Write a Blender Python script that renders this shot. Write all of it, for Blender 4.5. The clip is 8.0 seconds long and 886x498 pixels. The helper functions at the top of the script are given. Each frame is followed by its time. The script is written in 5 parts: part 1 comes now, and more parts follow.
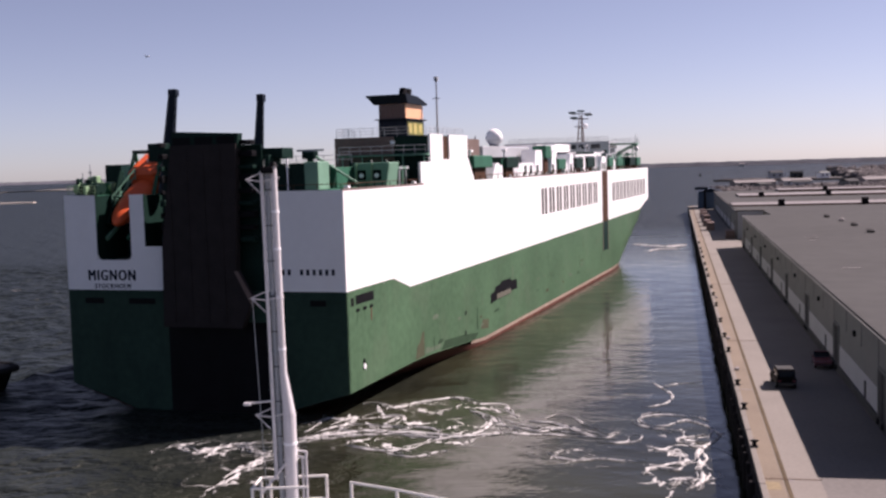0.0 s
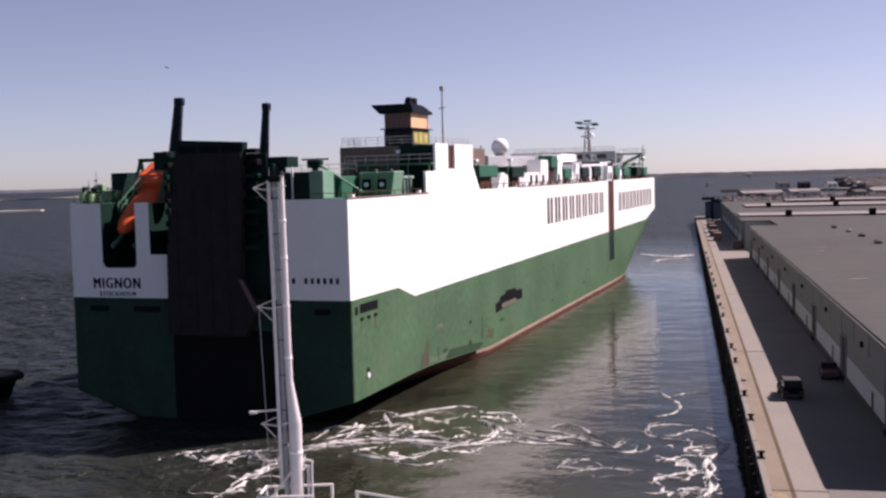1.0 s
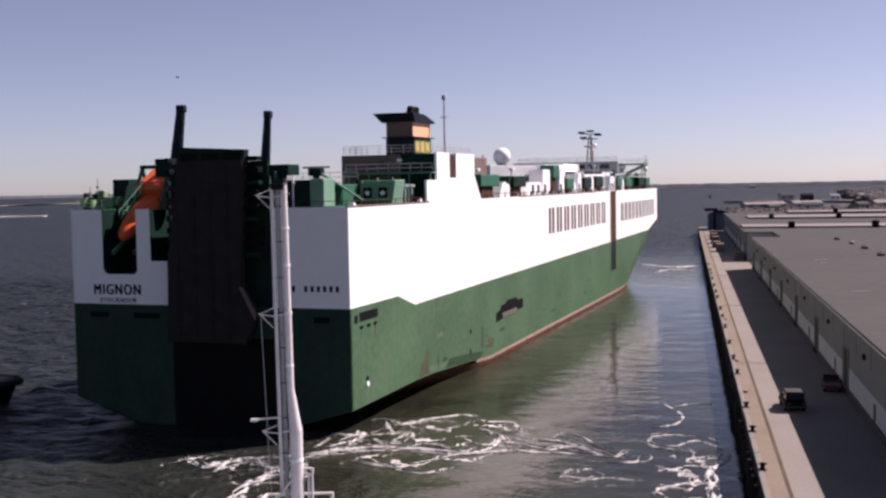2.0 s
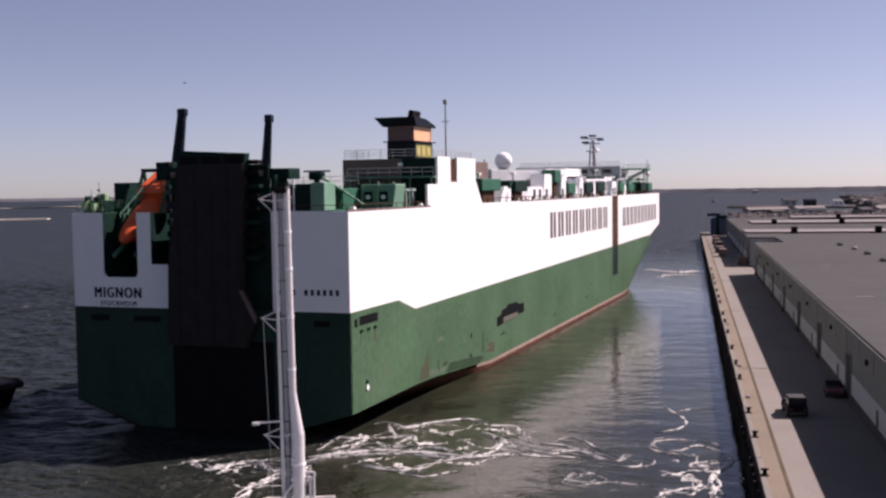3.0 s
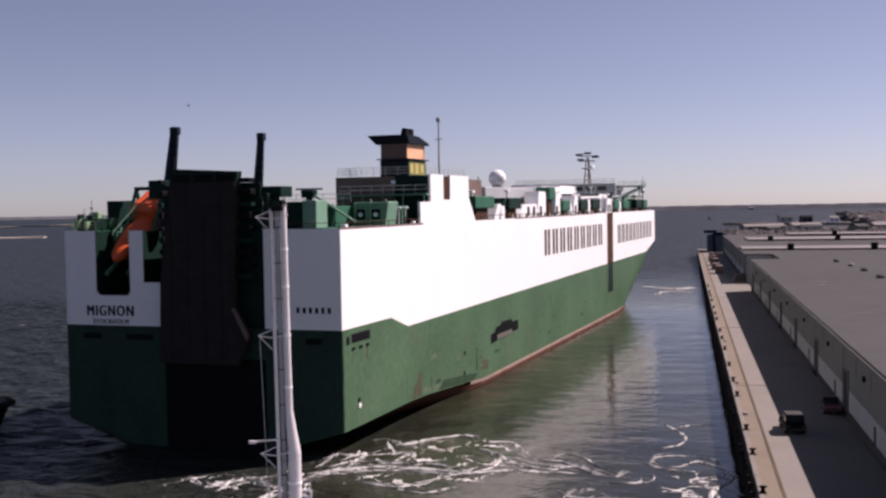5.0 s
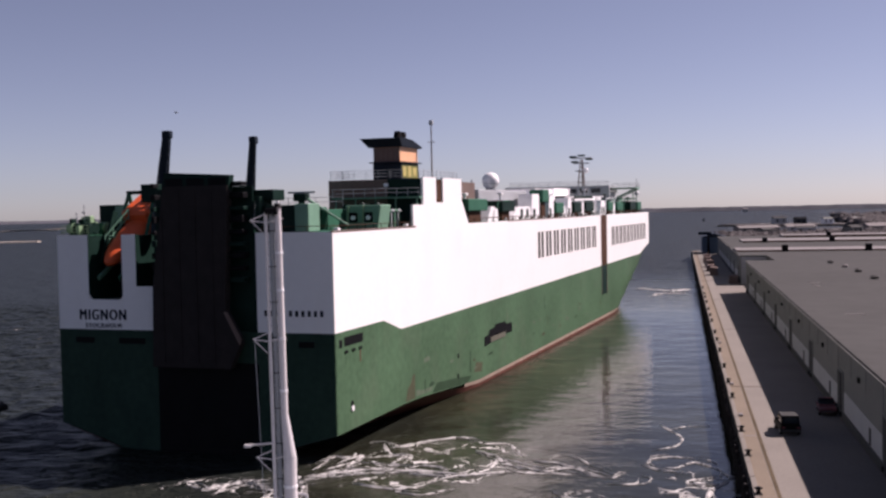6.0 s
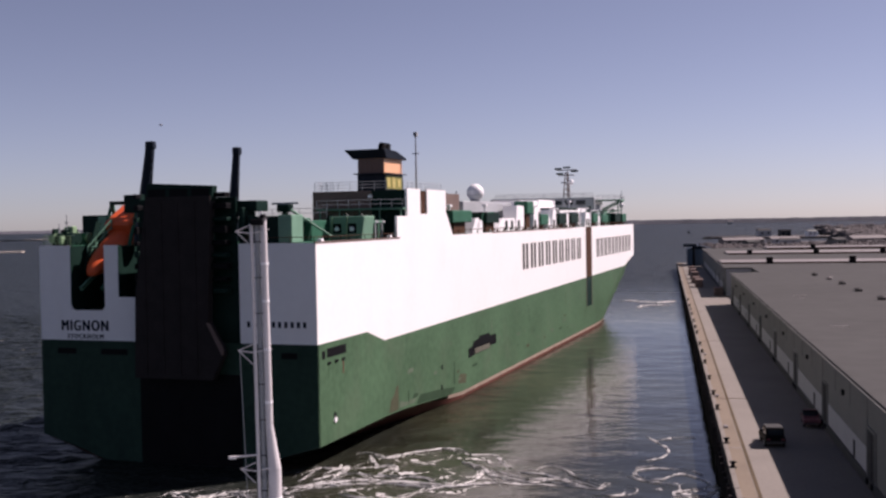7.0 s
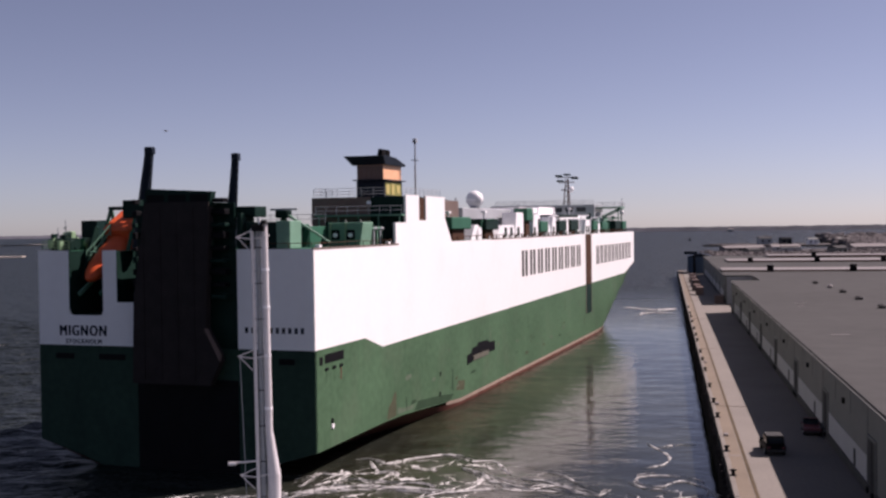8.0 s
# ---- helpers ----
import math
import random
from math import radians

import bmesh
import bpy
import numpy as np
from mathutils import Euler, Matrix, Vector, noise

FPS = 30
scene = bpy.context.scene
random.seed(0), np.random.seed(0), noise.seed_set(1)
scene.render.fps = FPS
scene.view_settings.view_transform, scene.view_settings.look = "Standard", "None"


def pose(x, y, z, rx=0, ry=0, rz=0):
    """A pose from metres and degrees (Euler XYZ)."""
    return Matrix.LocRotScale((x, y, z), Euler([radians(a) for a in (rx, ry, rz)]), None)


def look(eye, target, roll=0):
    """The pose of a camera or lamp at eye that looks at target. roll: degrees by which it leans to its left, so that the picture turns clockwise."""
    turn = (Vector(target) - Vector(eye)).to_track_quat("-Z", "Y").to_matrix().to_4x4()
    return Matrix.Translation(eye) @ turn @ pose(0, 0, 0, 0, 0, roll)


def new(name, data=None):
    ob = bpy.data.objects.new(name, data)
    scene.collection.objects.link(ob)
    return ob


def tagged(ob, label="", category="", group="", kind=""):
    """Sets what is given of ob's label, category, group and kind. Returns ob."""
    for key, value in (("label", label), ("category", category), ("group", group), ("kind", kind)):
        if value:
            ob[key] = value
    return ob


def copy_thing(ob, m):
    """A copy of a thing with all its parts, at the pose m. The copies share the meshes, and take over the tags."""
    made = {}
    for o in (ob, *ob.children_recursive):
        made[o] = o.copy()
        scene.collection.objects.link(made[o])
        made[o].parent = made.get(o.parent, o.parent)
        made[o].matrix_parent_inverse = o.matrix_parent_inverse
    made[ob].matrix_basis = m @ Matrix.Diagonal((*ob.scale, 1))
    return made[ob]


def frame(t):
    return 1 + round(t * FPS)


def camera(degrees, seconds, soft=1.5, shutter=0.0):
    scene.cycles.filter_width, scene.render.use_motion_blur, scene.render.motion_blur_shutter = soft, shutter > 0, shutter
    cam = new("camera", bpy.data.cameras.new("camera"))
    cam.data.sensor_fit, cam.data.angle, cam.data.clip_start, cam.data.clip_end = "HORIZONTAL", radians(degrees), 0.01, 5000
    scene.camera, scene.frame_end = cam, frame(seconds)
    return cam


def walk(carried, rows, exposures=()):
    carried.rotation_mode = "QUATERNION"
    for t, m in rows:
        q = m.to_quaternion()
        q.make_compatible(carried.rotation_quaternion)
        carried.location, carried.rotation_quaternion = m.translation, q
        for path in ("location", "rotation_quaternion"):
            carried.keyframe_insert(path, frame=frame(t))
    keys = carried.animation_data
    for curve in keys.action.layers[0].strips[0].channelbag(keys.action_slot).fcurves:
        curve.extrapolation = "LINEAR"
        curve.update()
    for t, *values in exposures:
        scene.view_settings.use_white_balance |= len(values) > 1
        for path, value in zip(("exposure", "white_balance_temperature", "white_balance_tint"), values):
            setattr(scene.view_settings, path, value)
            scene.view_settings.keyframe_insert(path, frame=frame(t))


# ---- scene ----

EYE = (0.0, 0.0, 24.4)
cam = camera(44.07, 8.0, soft=2.6)


def view(yaw, pitch, lean):
    y, p = radians(yaw), radians(pitch)
    ahead = Vector((-math.sin(y) * math.cos(p), math.cos(y) * math.cos(p), math.sin(p)))
    return look(EYE, Vector(EYE) + ahead * 100, -lean)


PATH = [
    (0.0, view(-0.628, -4.336, 1.686)),
    (0.5, view(-0.371, -4.116, 1.583)),
    (1.0, view(-0.297, -3.843, 1.478)),
    (1.5, view(-0.262, -3.542, 1.244)),
    (3.0, view(-0.051, -3.152, 0.852)),
    (3.5, view(0.0, -2.894, 1.092)),
    (4.0, view(-0.001, -2.577, 0.878)),
    (4.5, view(-0.145, -2.324, 0.901)),
    (6.0, view(-0.508, -2.103, 1.187)),
    (6.5, view(-1.076, -1.748, 1.083)),
    (7.0, view(-1.255, -1.521, 1.016)),
    (7.5, view(-1.264, -1.326, 1.041)),
    (8.0, view(-1.227, -1.177, 0.781)),
]
walk(cam, PATH, [(0.0, 0.95, 6500, 33), (3.0, 0.79, 6500, 33), (8.0, 0.61, 6500, 33)])

# ---- light ----
SUN_AZ, SUN_EL = 66.0, 44.6
world = bpy.data.worlds.new("sky")
scene.world = world
world.use_nodes = True
wn = world.node_tree.nodes
sky = wn.new("ShaderNodeTexSky")
sky.sky_type, sky.sun_disc = "NISHITA", False
sky.sun_elevation, sky.sun_rotation = radians(SUN_EL), radians(SUN_AZ)
sky.air_density, sky.dust_density, sky.ozone_density = 0.6, 0.3, 1.3
wn["Background"].inputs["Strength"].default_value = 0.051
mute = wn.new("ShaderNodeHueSaturation")
mute.inputs["Saturation"].default_value = 0.76
world.node_tree.links.new(sky.outputs[0], mute.inputs["Color"])
world.node_tree.links.new(mute.outputs[0], wn["Background"].inputs["Color"])
sun = new("sun", bpy.data.lights.new("sun", "SUN"))
sun.data.energy, sun.data.angle, sun.data.color = 5.0, radians(0.5), (1.0, 0.93, 0.84)
a, e = radians(SUN_AZ), radians(SUN_EL)
sun.matrix_world = look((math.sin(a) * math.cos(e) * 200, math.cos(a) * math.cos(e) * 200, math.sin(e) * 200), (0, 0, 0))


# ---- materials ----
def mat(name, col, rough=0.6, metal=0.0, var=0.15, scale=1.0, bump=0.0, fine=12.0, streak=0.0, stain=None, spec=0.25):
    """Colour varied at two scales, with bump, and upright streaks of the stain colour."""
    m = bpy.data.materials.new(name)
    m.use_nodes = True
    n, l = m.node_tree.nodes, m.node_tree.links
    b = n["Principled BSDF"]
    b.inputs["Roughness"].default_value, b.inputs["Metallic"].default_value = rough, metal
    b.inputs["Specular IOR Level"].default_value = spec
    tc = n.new("ShaderNodeTexCoord")
    n1, n2 = n.new("ShaderNodeTexNoise"), n.new("ShaderNodeTexNoise")
    for k, sc in ((n1, scale), (n2, scale * fine)):
        k.inputs["Scale"].default_value, k.inputs["Detail"].default_value = sc, 5
        l.new(tc.outputs["Object"], k.inputs["Vector"])
    add = n.new("ShaderNodeMath")
    add.operation = "ADD"
    l.new(n1.outputs["Fac"], add.inputs[0]), l.new(n2.outputs["Fac"], add.inputs[1])
    mr = n.new("ShaderNodeMapRange")
    mr.inputs["From Min"].default_value, mr.inputs["From Max"].default_value = 0.6, 1.4
    mr.inputs["To Min"].default_value, mr.inputs["To Max"].default_value = 1 - var, 1 + var
    l.new(add.outputs[0], mr.inputs["Value"])
    mul = n.new("ShaderNodeVectorMath")
    mul.operation = "SCALE"
    mul.inputs[0].default_value = col
    l.new(mr.outputs[0], mul.inputs["Scale"])
    out = mul.outputs[0]
    if stain:
        mp, n3, ramp, mix = n.new("ShaderNodeMapping"), n.new("ShaderNodeTexNoise"), n.new("ShaderNodeValToRGB"), n.new("ShaderNodeMixRGB")
        mp.inputs["Scale"].default_value = (0.3, 0.12, 0.1)
        n3.inputs["Scale"].default_value, n3.inputs["Detail"].default_value = 1.4, 6
        l.new(tc.outputs["Object"], mp.inputs["Vector"]), l.new(mp.outputs[0], n3.inputs["Vector"]), l.new(n3.outputs["Fac"], ramp.inputs[0])
        ramp.color_ramp.elements[0].position, ramp.color_ramp.elements[1].position = 0.52, 0.75
        ramp.color_ramp.elements[1].color = (streak, streak, streak, 1)
        l.new(ramp.outputs[0], mix.inputs[0]), l.new(out, mix.inputs[1])
        mix.inputs[2].default_value = (*stain, 1)
        out = mix.outputs[0]
    l.new(out, b.inputs["Base Color"])
    if bump:
        bp = n.new("ShaderNodeBump")
        bp.inputs["Strength"].default_value, bp.inputs["Distance"].default_value = bump, 0.05
        l.new(n2.outputs["Fac"], bp.inputs["Height"]), l.new(bp.outputs[0], b.inputs["Normal"])
    return m


HULL_GREEN = mat("hull_green_paint", (0.06, 0.117, 0.065), 0.5, var=0.3, scale=0.1, streak=0.35, stain=(0.09, 0.12, 0.08), spec=0.06)
# darker copy of the hull green, with the stern's shade in the colour
STERN_SHADE_GREEN = mat("stern_shade_green_paint", (0.021, 0.047, 0.034), 0.55, var=0.25, scale=0.12, streak=0.5, stain=(0.012, 0.024, 0.02), spec=0.06)
RUST_STAIN = mat("rust_stain", (0.066, 0.072, 0.044), 0.8, var=0.35, scale=0.8, spec=0.06)
SCRAPE = mat("scraped_green_paint", (0.0975, 0.1312, 0.09), 0.6, var=0.35, scale=0.8, spec=0.06)
HULL_GREEN_DULL = mat("dull_green_touch_up", (0.0285, 0.0562, 0.0315), 0.6, var=0.3, scale=0.6, spec=0.06)
HULL_WHITE = mat("hull_white_paint", (0.8, 0.8, 0.78), 0.4, var=0.03, scale=0.1, streak=0.12, stain=(0.6, 0.57, 0.52))
PINK_LINE = mat("faded_pink_paint", (0.288, 0.224, 0.176), 0.6, var=0.25, scale=0.3)
BOOT_RED = mat("boot_top_red", (0.1, 0.04, 0.03), 0.6, var=0.3, scale=0.3, spec=0.06)
DECK_GREEN = mat("deck_green_paint", (0.03, 0.11, 0.07), 0.5, var=0.2, scale=0.4, spec=0.06)
WINCH_GREEN = mat("winch_green_paint", (0.2, 0.32, 0.18), 0.5, var=0.3, scale=0.6)
MINT = mat("mint_green_paint", (0.13, 0.26, 0.18), 0.5, var=0.2, scale=0.5)
PALE_GREEN = mat("pale_green_paint", (0.1, 0.22, 0.15), 0.5, var=0.2, scale=0.4)
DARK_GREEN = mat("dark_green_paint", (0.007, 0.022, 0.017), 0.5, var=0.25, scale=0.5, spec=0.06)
BLACK = mat("black_steel", (0.006, 0.006, 0.007), 0.55, var=0.35, scale=0.5, spec=0.06)
BLUE_BLACK = mat("blue_black_paint", (0.013, 0.019, 0.028), 0.45, var=0.2, scale=0.5, spec=0.06)
RAMP_STEEL = mat("ramp_steel", (0.026, 0.022, 0.0215), 0.6, var=0.3, scale=0.6, bump=0.2, spec=0.06)
RECESS_BROWN = mat("recess_brown", (0.06, 0.03, 0.018), 0.7, var=0.25, scale=0.5, spec=0.06)
LETTER_DARK = mat("letter_paint", (0.035, 0.034, 0.028), 0.5, var=0.15, scale=0.5, spec=0.06)
NAME_DARK = mat("name_paint", (0.012, 0.016, 0.028), 0.5, var=0.1, spec=0.06)
ORANGE = mat("orange_fibreglass", (0.6375, 0.102, 0.0298), 0.4, var=0.1, scale=0.8)
FUNNEL_ORANGE = mat("funnel_buff", (0.74, 0.4, 0.22), 0.45, var=0.08, scale=0.5)
YELLOW = mat("yellow_paint", (0.45, 0.38, 0.13), 0.5, var=0.15)
FADED_YELLOW = mat("worn_yellow_paint", (0.19, 0.15, 0.085), 0.8, var=0.35, scale=1.5)
OLIVE = mat("olive_paint", (0.22, 0.22, 0.06), 0.5, var=0.15)
# the buff band's shaded side, mixed as a brown
BAND_SHADE_BROWN = mat("shaded_buff_brown", (0.15, 0.1, 0.085), 0.6, var=0.15, scale=0.5)
CASING = mat("casing_brown", (0.155, 0.115, 0.1), 0.6, var=0.2, scale=0.4, spec=0.06)
GREY_PAINT = mat("grey_paint", (0.3, 0.32, 0.33), 0.5, var=0.1, scale=0.4)
WHITE = mat("white_paint", (0.8, 0.8, 0.8), 0.45, var=0.05)
GLASS_DARK = mat("dark_window_glass", (0.015, 0.02, 0.025), 0.1, var=0.1)
MAST_WHITE = mat("mast_white_paint", (0.58, 0.56, 0.555), 0.4, var=0.12, scale=1.5)
RAIL_WHITE = mat("railing_white_paint", (0.68, 0.66, 0.61), 0.45, var=0.12, scale=1.5)
CONCRETE = mat("quay_concrete", (0.171, 0.156, 0.134), 0.85, var=0.16, scale=0.15, bump=0.3, fine=20)
CONCRETE_DARKER = mat("darker_grey_concrete", (0.127, 0.119, 0.108), 0.9, var=0.2, scale=0.12, bump=0.3, fine=25)
CONCRETE_OLD = mat("stained_concrete", (0.16, 0.1304, 0.0944), 0.85, var=0.2, scale=0.2, bump=0.3, fine=20)
RAIL_DIRT = mat("rusty_groove_dirt", (0.084, 0.064, 0.04), 0.85, var=0.45, scale=0.35, spec=0.06)
PILE = mat("tarred_timber", (0.02, 0.018, 0.018), 0.8, var=0.4, scale=0.8, spec=0.06)
WALL_GREY = mat("warehouse_wall_sheet", (0.155, 0.16, 0.145), 0.8, var=0.12, scale=0.15, streak=0.3, stain=(0.22, 0.21, 0.19))
WALL_PALE = mat("pale_wall_panel", (0.36, 0.365, 0.36), 0.8, var=0.08, scale=0.2)
DOOR_DARK = mat("dark_door", (0.06, 0.06, 0.058), 0.7, var=0.2, scale=0.4, spec=0.06)
ROOF = mat("roof_felt", (0.0632, 0.064, 0.0608), 0.9, var=0.14, scale=0.045, fine=8, bump=0.2, spec=0.06)
PARAPET = mat("parapet_white", (0.175, 0.163, 0.157), 0.8, var=0.06, scale=0.1)
LAND = mat("winter_scrub", (0.0765, 0.0706, 0.0654), 0.95, var=0.35, scale=0.03, fine=8)
# haze of the distance is mixed into this blue-grey
HAZED_TREES = mat("far_woods", (0.08, 0.084, 0.098), 0.95, var=0.3, scale=0.02, fine=6)
SCRUB = mat("bare_scrub", (0.125, 0.115, 0.112), 0.95, var=0.25, scale=0.05, fine=8, spec=0.05)
SAND = mat("sandbank", (0.4, 0.36, 0.304), 0.95, var=0.15, scale=0.02)
RED_CAR = mat("red_car_paint", (0.13, 0.035, 0.042), 0.3, var=0.05)
TYRE = mat("tyre_rubber", (0.015, 0.015, 0.015), 0.8, spec=0.06)


def water_material():
    """Silty water: open chop, calmer in the lee of the quay, churned olive behind the stern."""
    m = bpy.data.materials.new("harbour_water")
    m.use_nodes = True
    n, l = m.node_tree.nodes, m.node_tree.links
    b = n["Principled BSDF"]
    b.inputs["Roughness"].default_value, b.inputs["IOR"].default_value = 0.06, 1.21
    b.inputs["Specular Tint"].default_value = (1.0, 0.96, 0.82, 1)
    tc = n.new("ShaderNodeTexCoord")
    silt = n.new("ShaderNodeTexNoise")
    silt.inputs["Scale"].default_value, silt.inputs["Detail"].default_value = 0.035, 4
    l.new(tc.outputs["Object"], silt.inputs["Vector"])
    ramp = n.new("ShaderNodeValToRGB")
    ramp.color_ramp.elements[0].color, ramp.color_ramp.elements[1].color = (0.0135, 0.0142, 0.0082, 1), (0.03, 0.0315, 0.017, 1)
    ramp.color_ramp.elements[0].position, ramp.color_ramp.elements[1].position = 0.38, 0.64
    l.new(silt.outputs["Fac"], ramp.inputs[0])
    # the sheltered berth: a band along the quay, 45 m wide
    rot, sep, lee = n.new("ShaderNodeMapping"), n.new("ShaderNodeSeparateXYZ"), n.new("ShaderNodeMapRange")
    rot.vector_type = "TEXTURE"
    rot.inputs["Location"].default_value, rot.inputs["Rotation"].default_value = (5.26, 0, 0), (0, 0, radians(-12.75))
    l.new(tc.outputs["Object"], rot.inputs["Vector"]), l.new(rot.outputs[0], sep.inputs[0]), l.new(sep.outputs["X"], lee.inputs["Value"])
    lee.inputs["From Min"].default_value, lee.inputs["From Max"].default_value = -46, -26
    lee.inputs["To Min"].default_value, lee.inputs["To Max"].default_value = 1.0, 0.06
    far, most = n.new("ShaderNodeMapRange"), n.new("ShaderNodeMath")
    far.inputs["From Min"].default_value, far.inputs["From Max"].default_value = 250, 420
    far.inputs["To Min"].default_value, far.inputs["To Max"].default_value = 0.06, 1.0
    most.operation = "MAXIMUM"
    l.new(sep.outputs["Y"], far.inputs["Value"]), l.new(lee.outputs[0], most.inputs[0]), l.new(far.outputs[0], most.inputs[1])
    rg = n.new("ShaderNodeMapRange")
    rg.inputs["From Min"].default_value, rg.inputs["From Max"].default_value = 0.06, 1.0
    rg.inputs["To Min"].default_value, rg.inputs["To Max"].default_value = 0.05, 0.4
    l.new(most.outputs[0], rg.inputs["Value"]), l.new(rg.outputs[0], b.inputs["Roughness"])
    # less silt on the open river
    mix, share = n.new("ShaderNodeMix"), n.new("ShaderNodeMapRange")
    mix.data_type = "RGBA"
    share.inputs["From Min"].default_value, share.inputs["From Max"].default_value = 0.3, 1.0
    l.new(most.outputs[0], share.inputs["Value"])
    # silt stirred up by the screw astern of the ship
    wash, clear = n.new("ShaderNodeMapRange"), n.new("ShaderNodeMath")
    sep2 = n.new("ShaderNodeSeparateXYZ")
    l.new(tc.outputs["Object"], sep2.inputs[0]), l.new(sep2.outputs["Y"], wash.inputs["Value"])
    wash.inputs["From Min"].default_value, wash.inputs["From Max"].default_value = 92, 130
    wash.inputs["To Min"].default_value = 0.7
    clear.operation = "MULTIPLY"
    l.new(share.outputs[0], clear.inputs[0]), l.new(wash.outputs[0], clear.inputs[1]), l.new(clear.outputs[0], mix.inputs[0])
    l.new(ramp.outputs[0], mix.inputs[6])
    mix.inputs[7].default_value = (0.012, 0.0165, 0.0165, 1)
    l.new(mix.outputs[2], b.inputs["Base Color"])
    last = None
    for sc, stretch, strength, dist in ((0.13, 1.6, 0.9, 3.4), (0.55, 1.5, 0.9, 1.1), (2.2, 1.3, 0.8, 0.26)):
        mp, no, bp, mul = n.new("ShaderNodeMapping"), n.new("ShaderNodeTexNoise"), n.new("ShaderNodeBump"), n.new("ShaderNodeMath")
        mp.inputs["Scale"].default_value, mp.inputs["Rotation"].default_value = (1, stretch, 1), (0, 0, 0.3)
        no.inputs["Scale"].default_value, no.inputs["Detail"].default_value = sc, 3
        mul.operation = "MULTIPLY"
        mul.inputs[1].default_value = strength
        l.new(most.outputs[0], mul.inputs[0]), l.new(mul.outputs[0], bp.inputs["Strength"])
        bp.inputs["Distance"].default_value = dist
        l.new(tc.outputs["Object"], mp.inputs["Vector"]), l.new(mp.outputs[0], no.inputs["Vector"]), l.new(no.outputs["Fac"], bp.inputs["Height"])
        if last:
            l.new(last.outputs[0], bp.inputs["Normal"])
        last = bp
    l.new(last.outputs[0], b.inputs["Normal"])
    return m


WATER = water_material()


def foam_material(lace):
    """Foam: solid for the trails; for the sheets a net of thin lines round warped cells, thinning out to the rim."""
    m = bpy.data.materials.new("foam_lace" if lace else "foam")
    m.use_nodes = True
    n, l = m.node_tree.nodes, m.node_tree.links
    b = n["Principled BSDF"]
    b.inputs["Base Color"].default_value, b.inputs["Roughness"].default_value = (0.46, 0.46, 0.435, 1), 0.9
    tc, no = n.new("ShaderNodeTexCoord"), n.new("ShaderNodeTexNoise")
    no.inputs["Scale"].default_value, no.inputs["Detail"].default_value = (0.3, 5) if lace else (1.3, 6)
    l.new(tc.outputs["Object"], no.inputs["Vector"])
    if not lace:
        ramp = n.new("ShaderNodeValToRGB")
        ramp.color_ramp.elements[0].position, ramp.color_ramp.elements[1].position = 0.32, 0.52
        l.new(no.outputs["Fac"], ramp.inputs[0]), l.new(ramp.outputs[0], b.inputs["Alpha"])
        return m
    warp, add, vor = n.new("ShaderNodeVectorMath"), n.new("ShaderNodeVectorMath"), n.new("ShaderNodeTexVoronoi")
    warp.operation, add.operation = "SCALE", "ADD"
    warp.inputs["Scale"].default_value = 6.5
    l.new(no.outputs["Color"], warp.inputs[0]), l.new(warp.outputs[0], add.inputs[0]), l.new(tc.outputs["Object"], add.inputs[1])
    vor.feature, vor.voronoi_dimensions = "DISTANCE_TO_EDGE", "2D"
    vor.inputs["Scale"].default_value = 0.23
    l.new(add.outputs[0], vor.inputs["Vector"])
    at, big, wid, cmp_, soft_ = n.new("ShaderNodeAttribute"), n.new("ShaderNodeTexNoise"), n.new("ShaderNodeMath"), n.new("ShaderNodeMath"), n.new("ShaderNodeMapRange")
    at.attribute_name = "body"
    big.inputs["Scale"].default_value, big.inputs["Detail"].default_value = 0.9, 5
    l.new(tc.outputs["Object"], big.inputs["Vector"])
    spread = n.new("ShaderNodeMapRange")
    spread.inputs["From Min"].default_value, spread.inputs["From Max"].default_value = 0.38, 0.68
    spread.inputs["To Min"].default_value, spread.inputs["To Max"].default_value = 0.0, 0.07
    l.new(big.outputs["Fac"], spread.inputs["Value"])
    wid.operation, cmp_.operation = "MULTIPLY", "SUBTRACT"
    l.new(spread.outputs[0], wid.inputs[0]), l.new(at.outputs["Fac"], wid.inputs[1])
    l.new(wid.outputs[0], cmp_.inputs[0]), l.new(vor.outputs["Distance"], cmp_.inputs[1])
    soft_.inputs["From Min"].default_value, soft_.inputs["From Max"].default_value = -0.004, 0.014
    l.new(cmp_.outputs[0], soft_.inputs["Value"]), l.new(soft_.outputs[0], b.inputs["Alpha"])
    return m


FOAM, FOAM_LACE = foam_material(False), foam_material(True)


# ---- mesh helpers ----
def box(bm, x0, y0, z0, x1, y1, z1, m=None, bev=0.0):
    v = [bm.verts.new(p) for p in ((x0, y0, z0), (x1, y0, z0), (x1, y1, z0), (x0, y1, z0), (x0, y0, z1), (x1, y0, z1), (x1, y1, z1), (x0, y1, z1))]
    f = [bm.faces.new([v[i] for i in q]) for q in ((3, 2, 1, 0), (4, 5, 6, 7), (0, 1, 5, 4), (1, 2, 6, 5), (2, 3, 7, 6), (3, 0, 4, 7))]
    if bev:
        es = list({ed for fa in f for ed in fa.edges})
        r = bmesh.ops.bevel(bm, geom=es, offset=bev, segments=1, affect="EDGES")
        v = list({w for fa in r["faces"] for w in fa.verts} | {w for w in v if w.is_valid})
    if m:
        bmesh.ops.transform(bm, matrix=m, verts=v)
    return bm


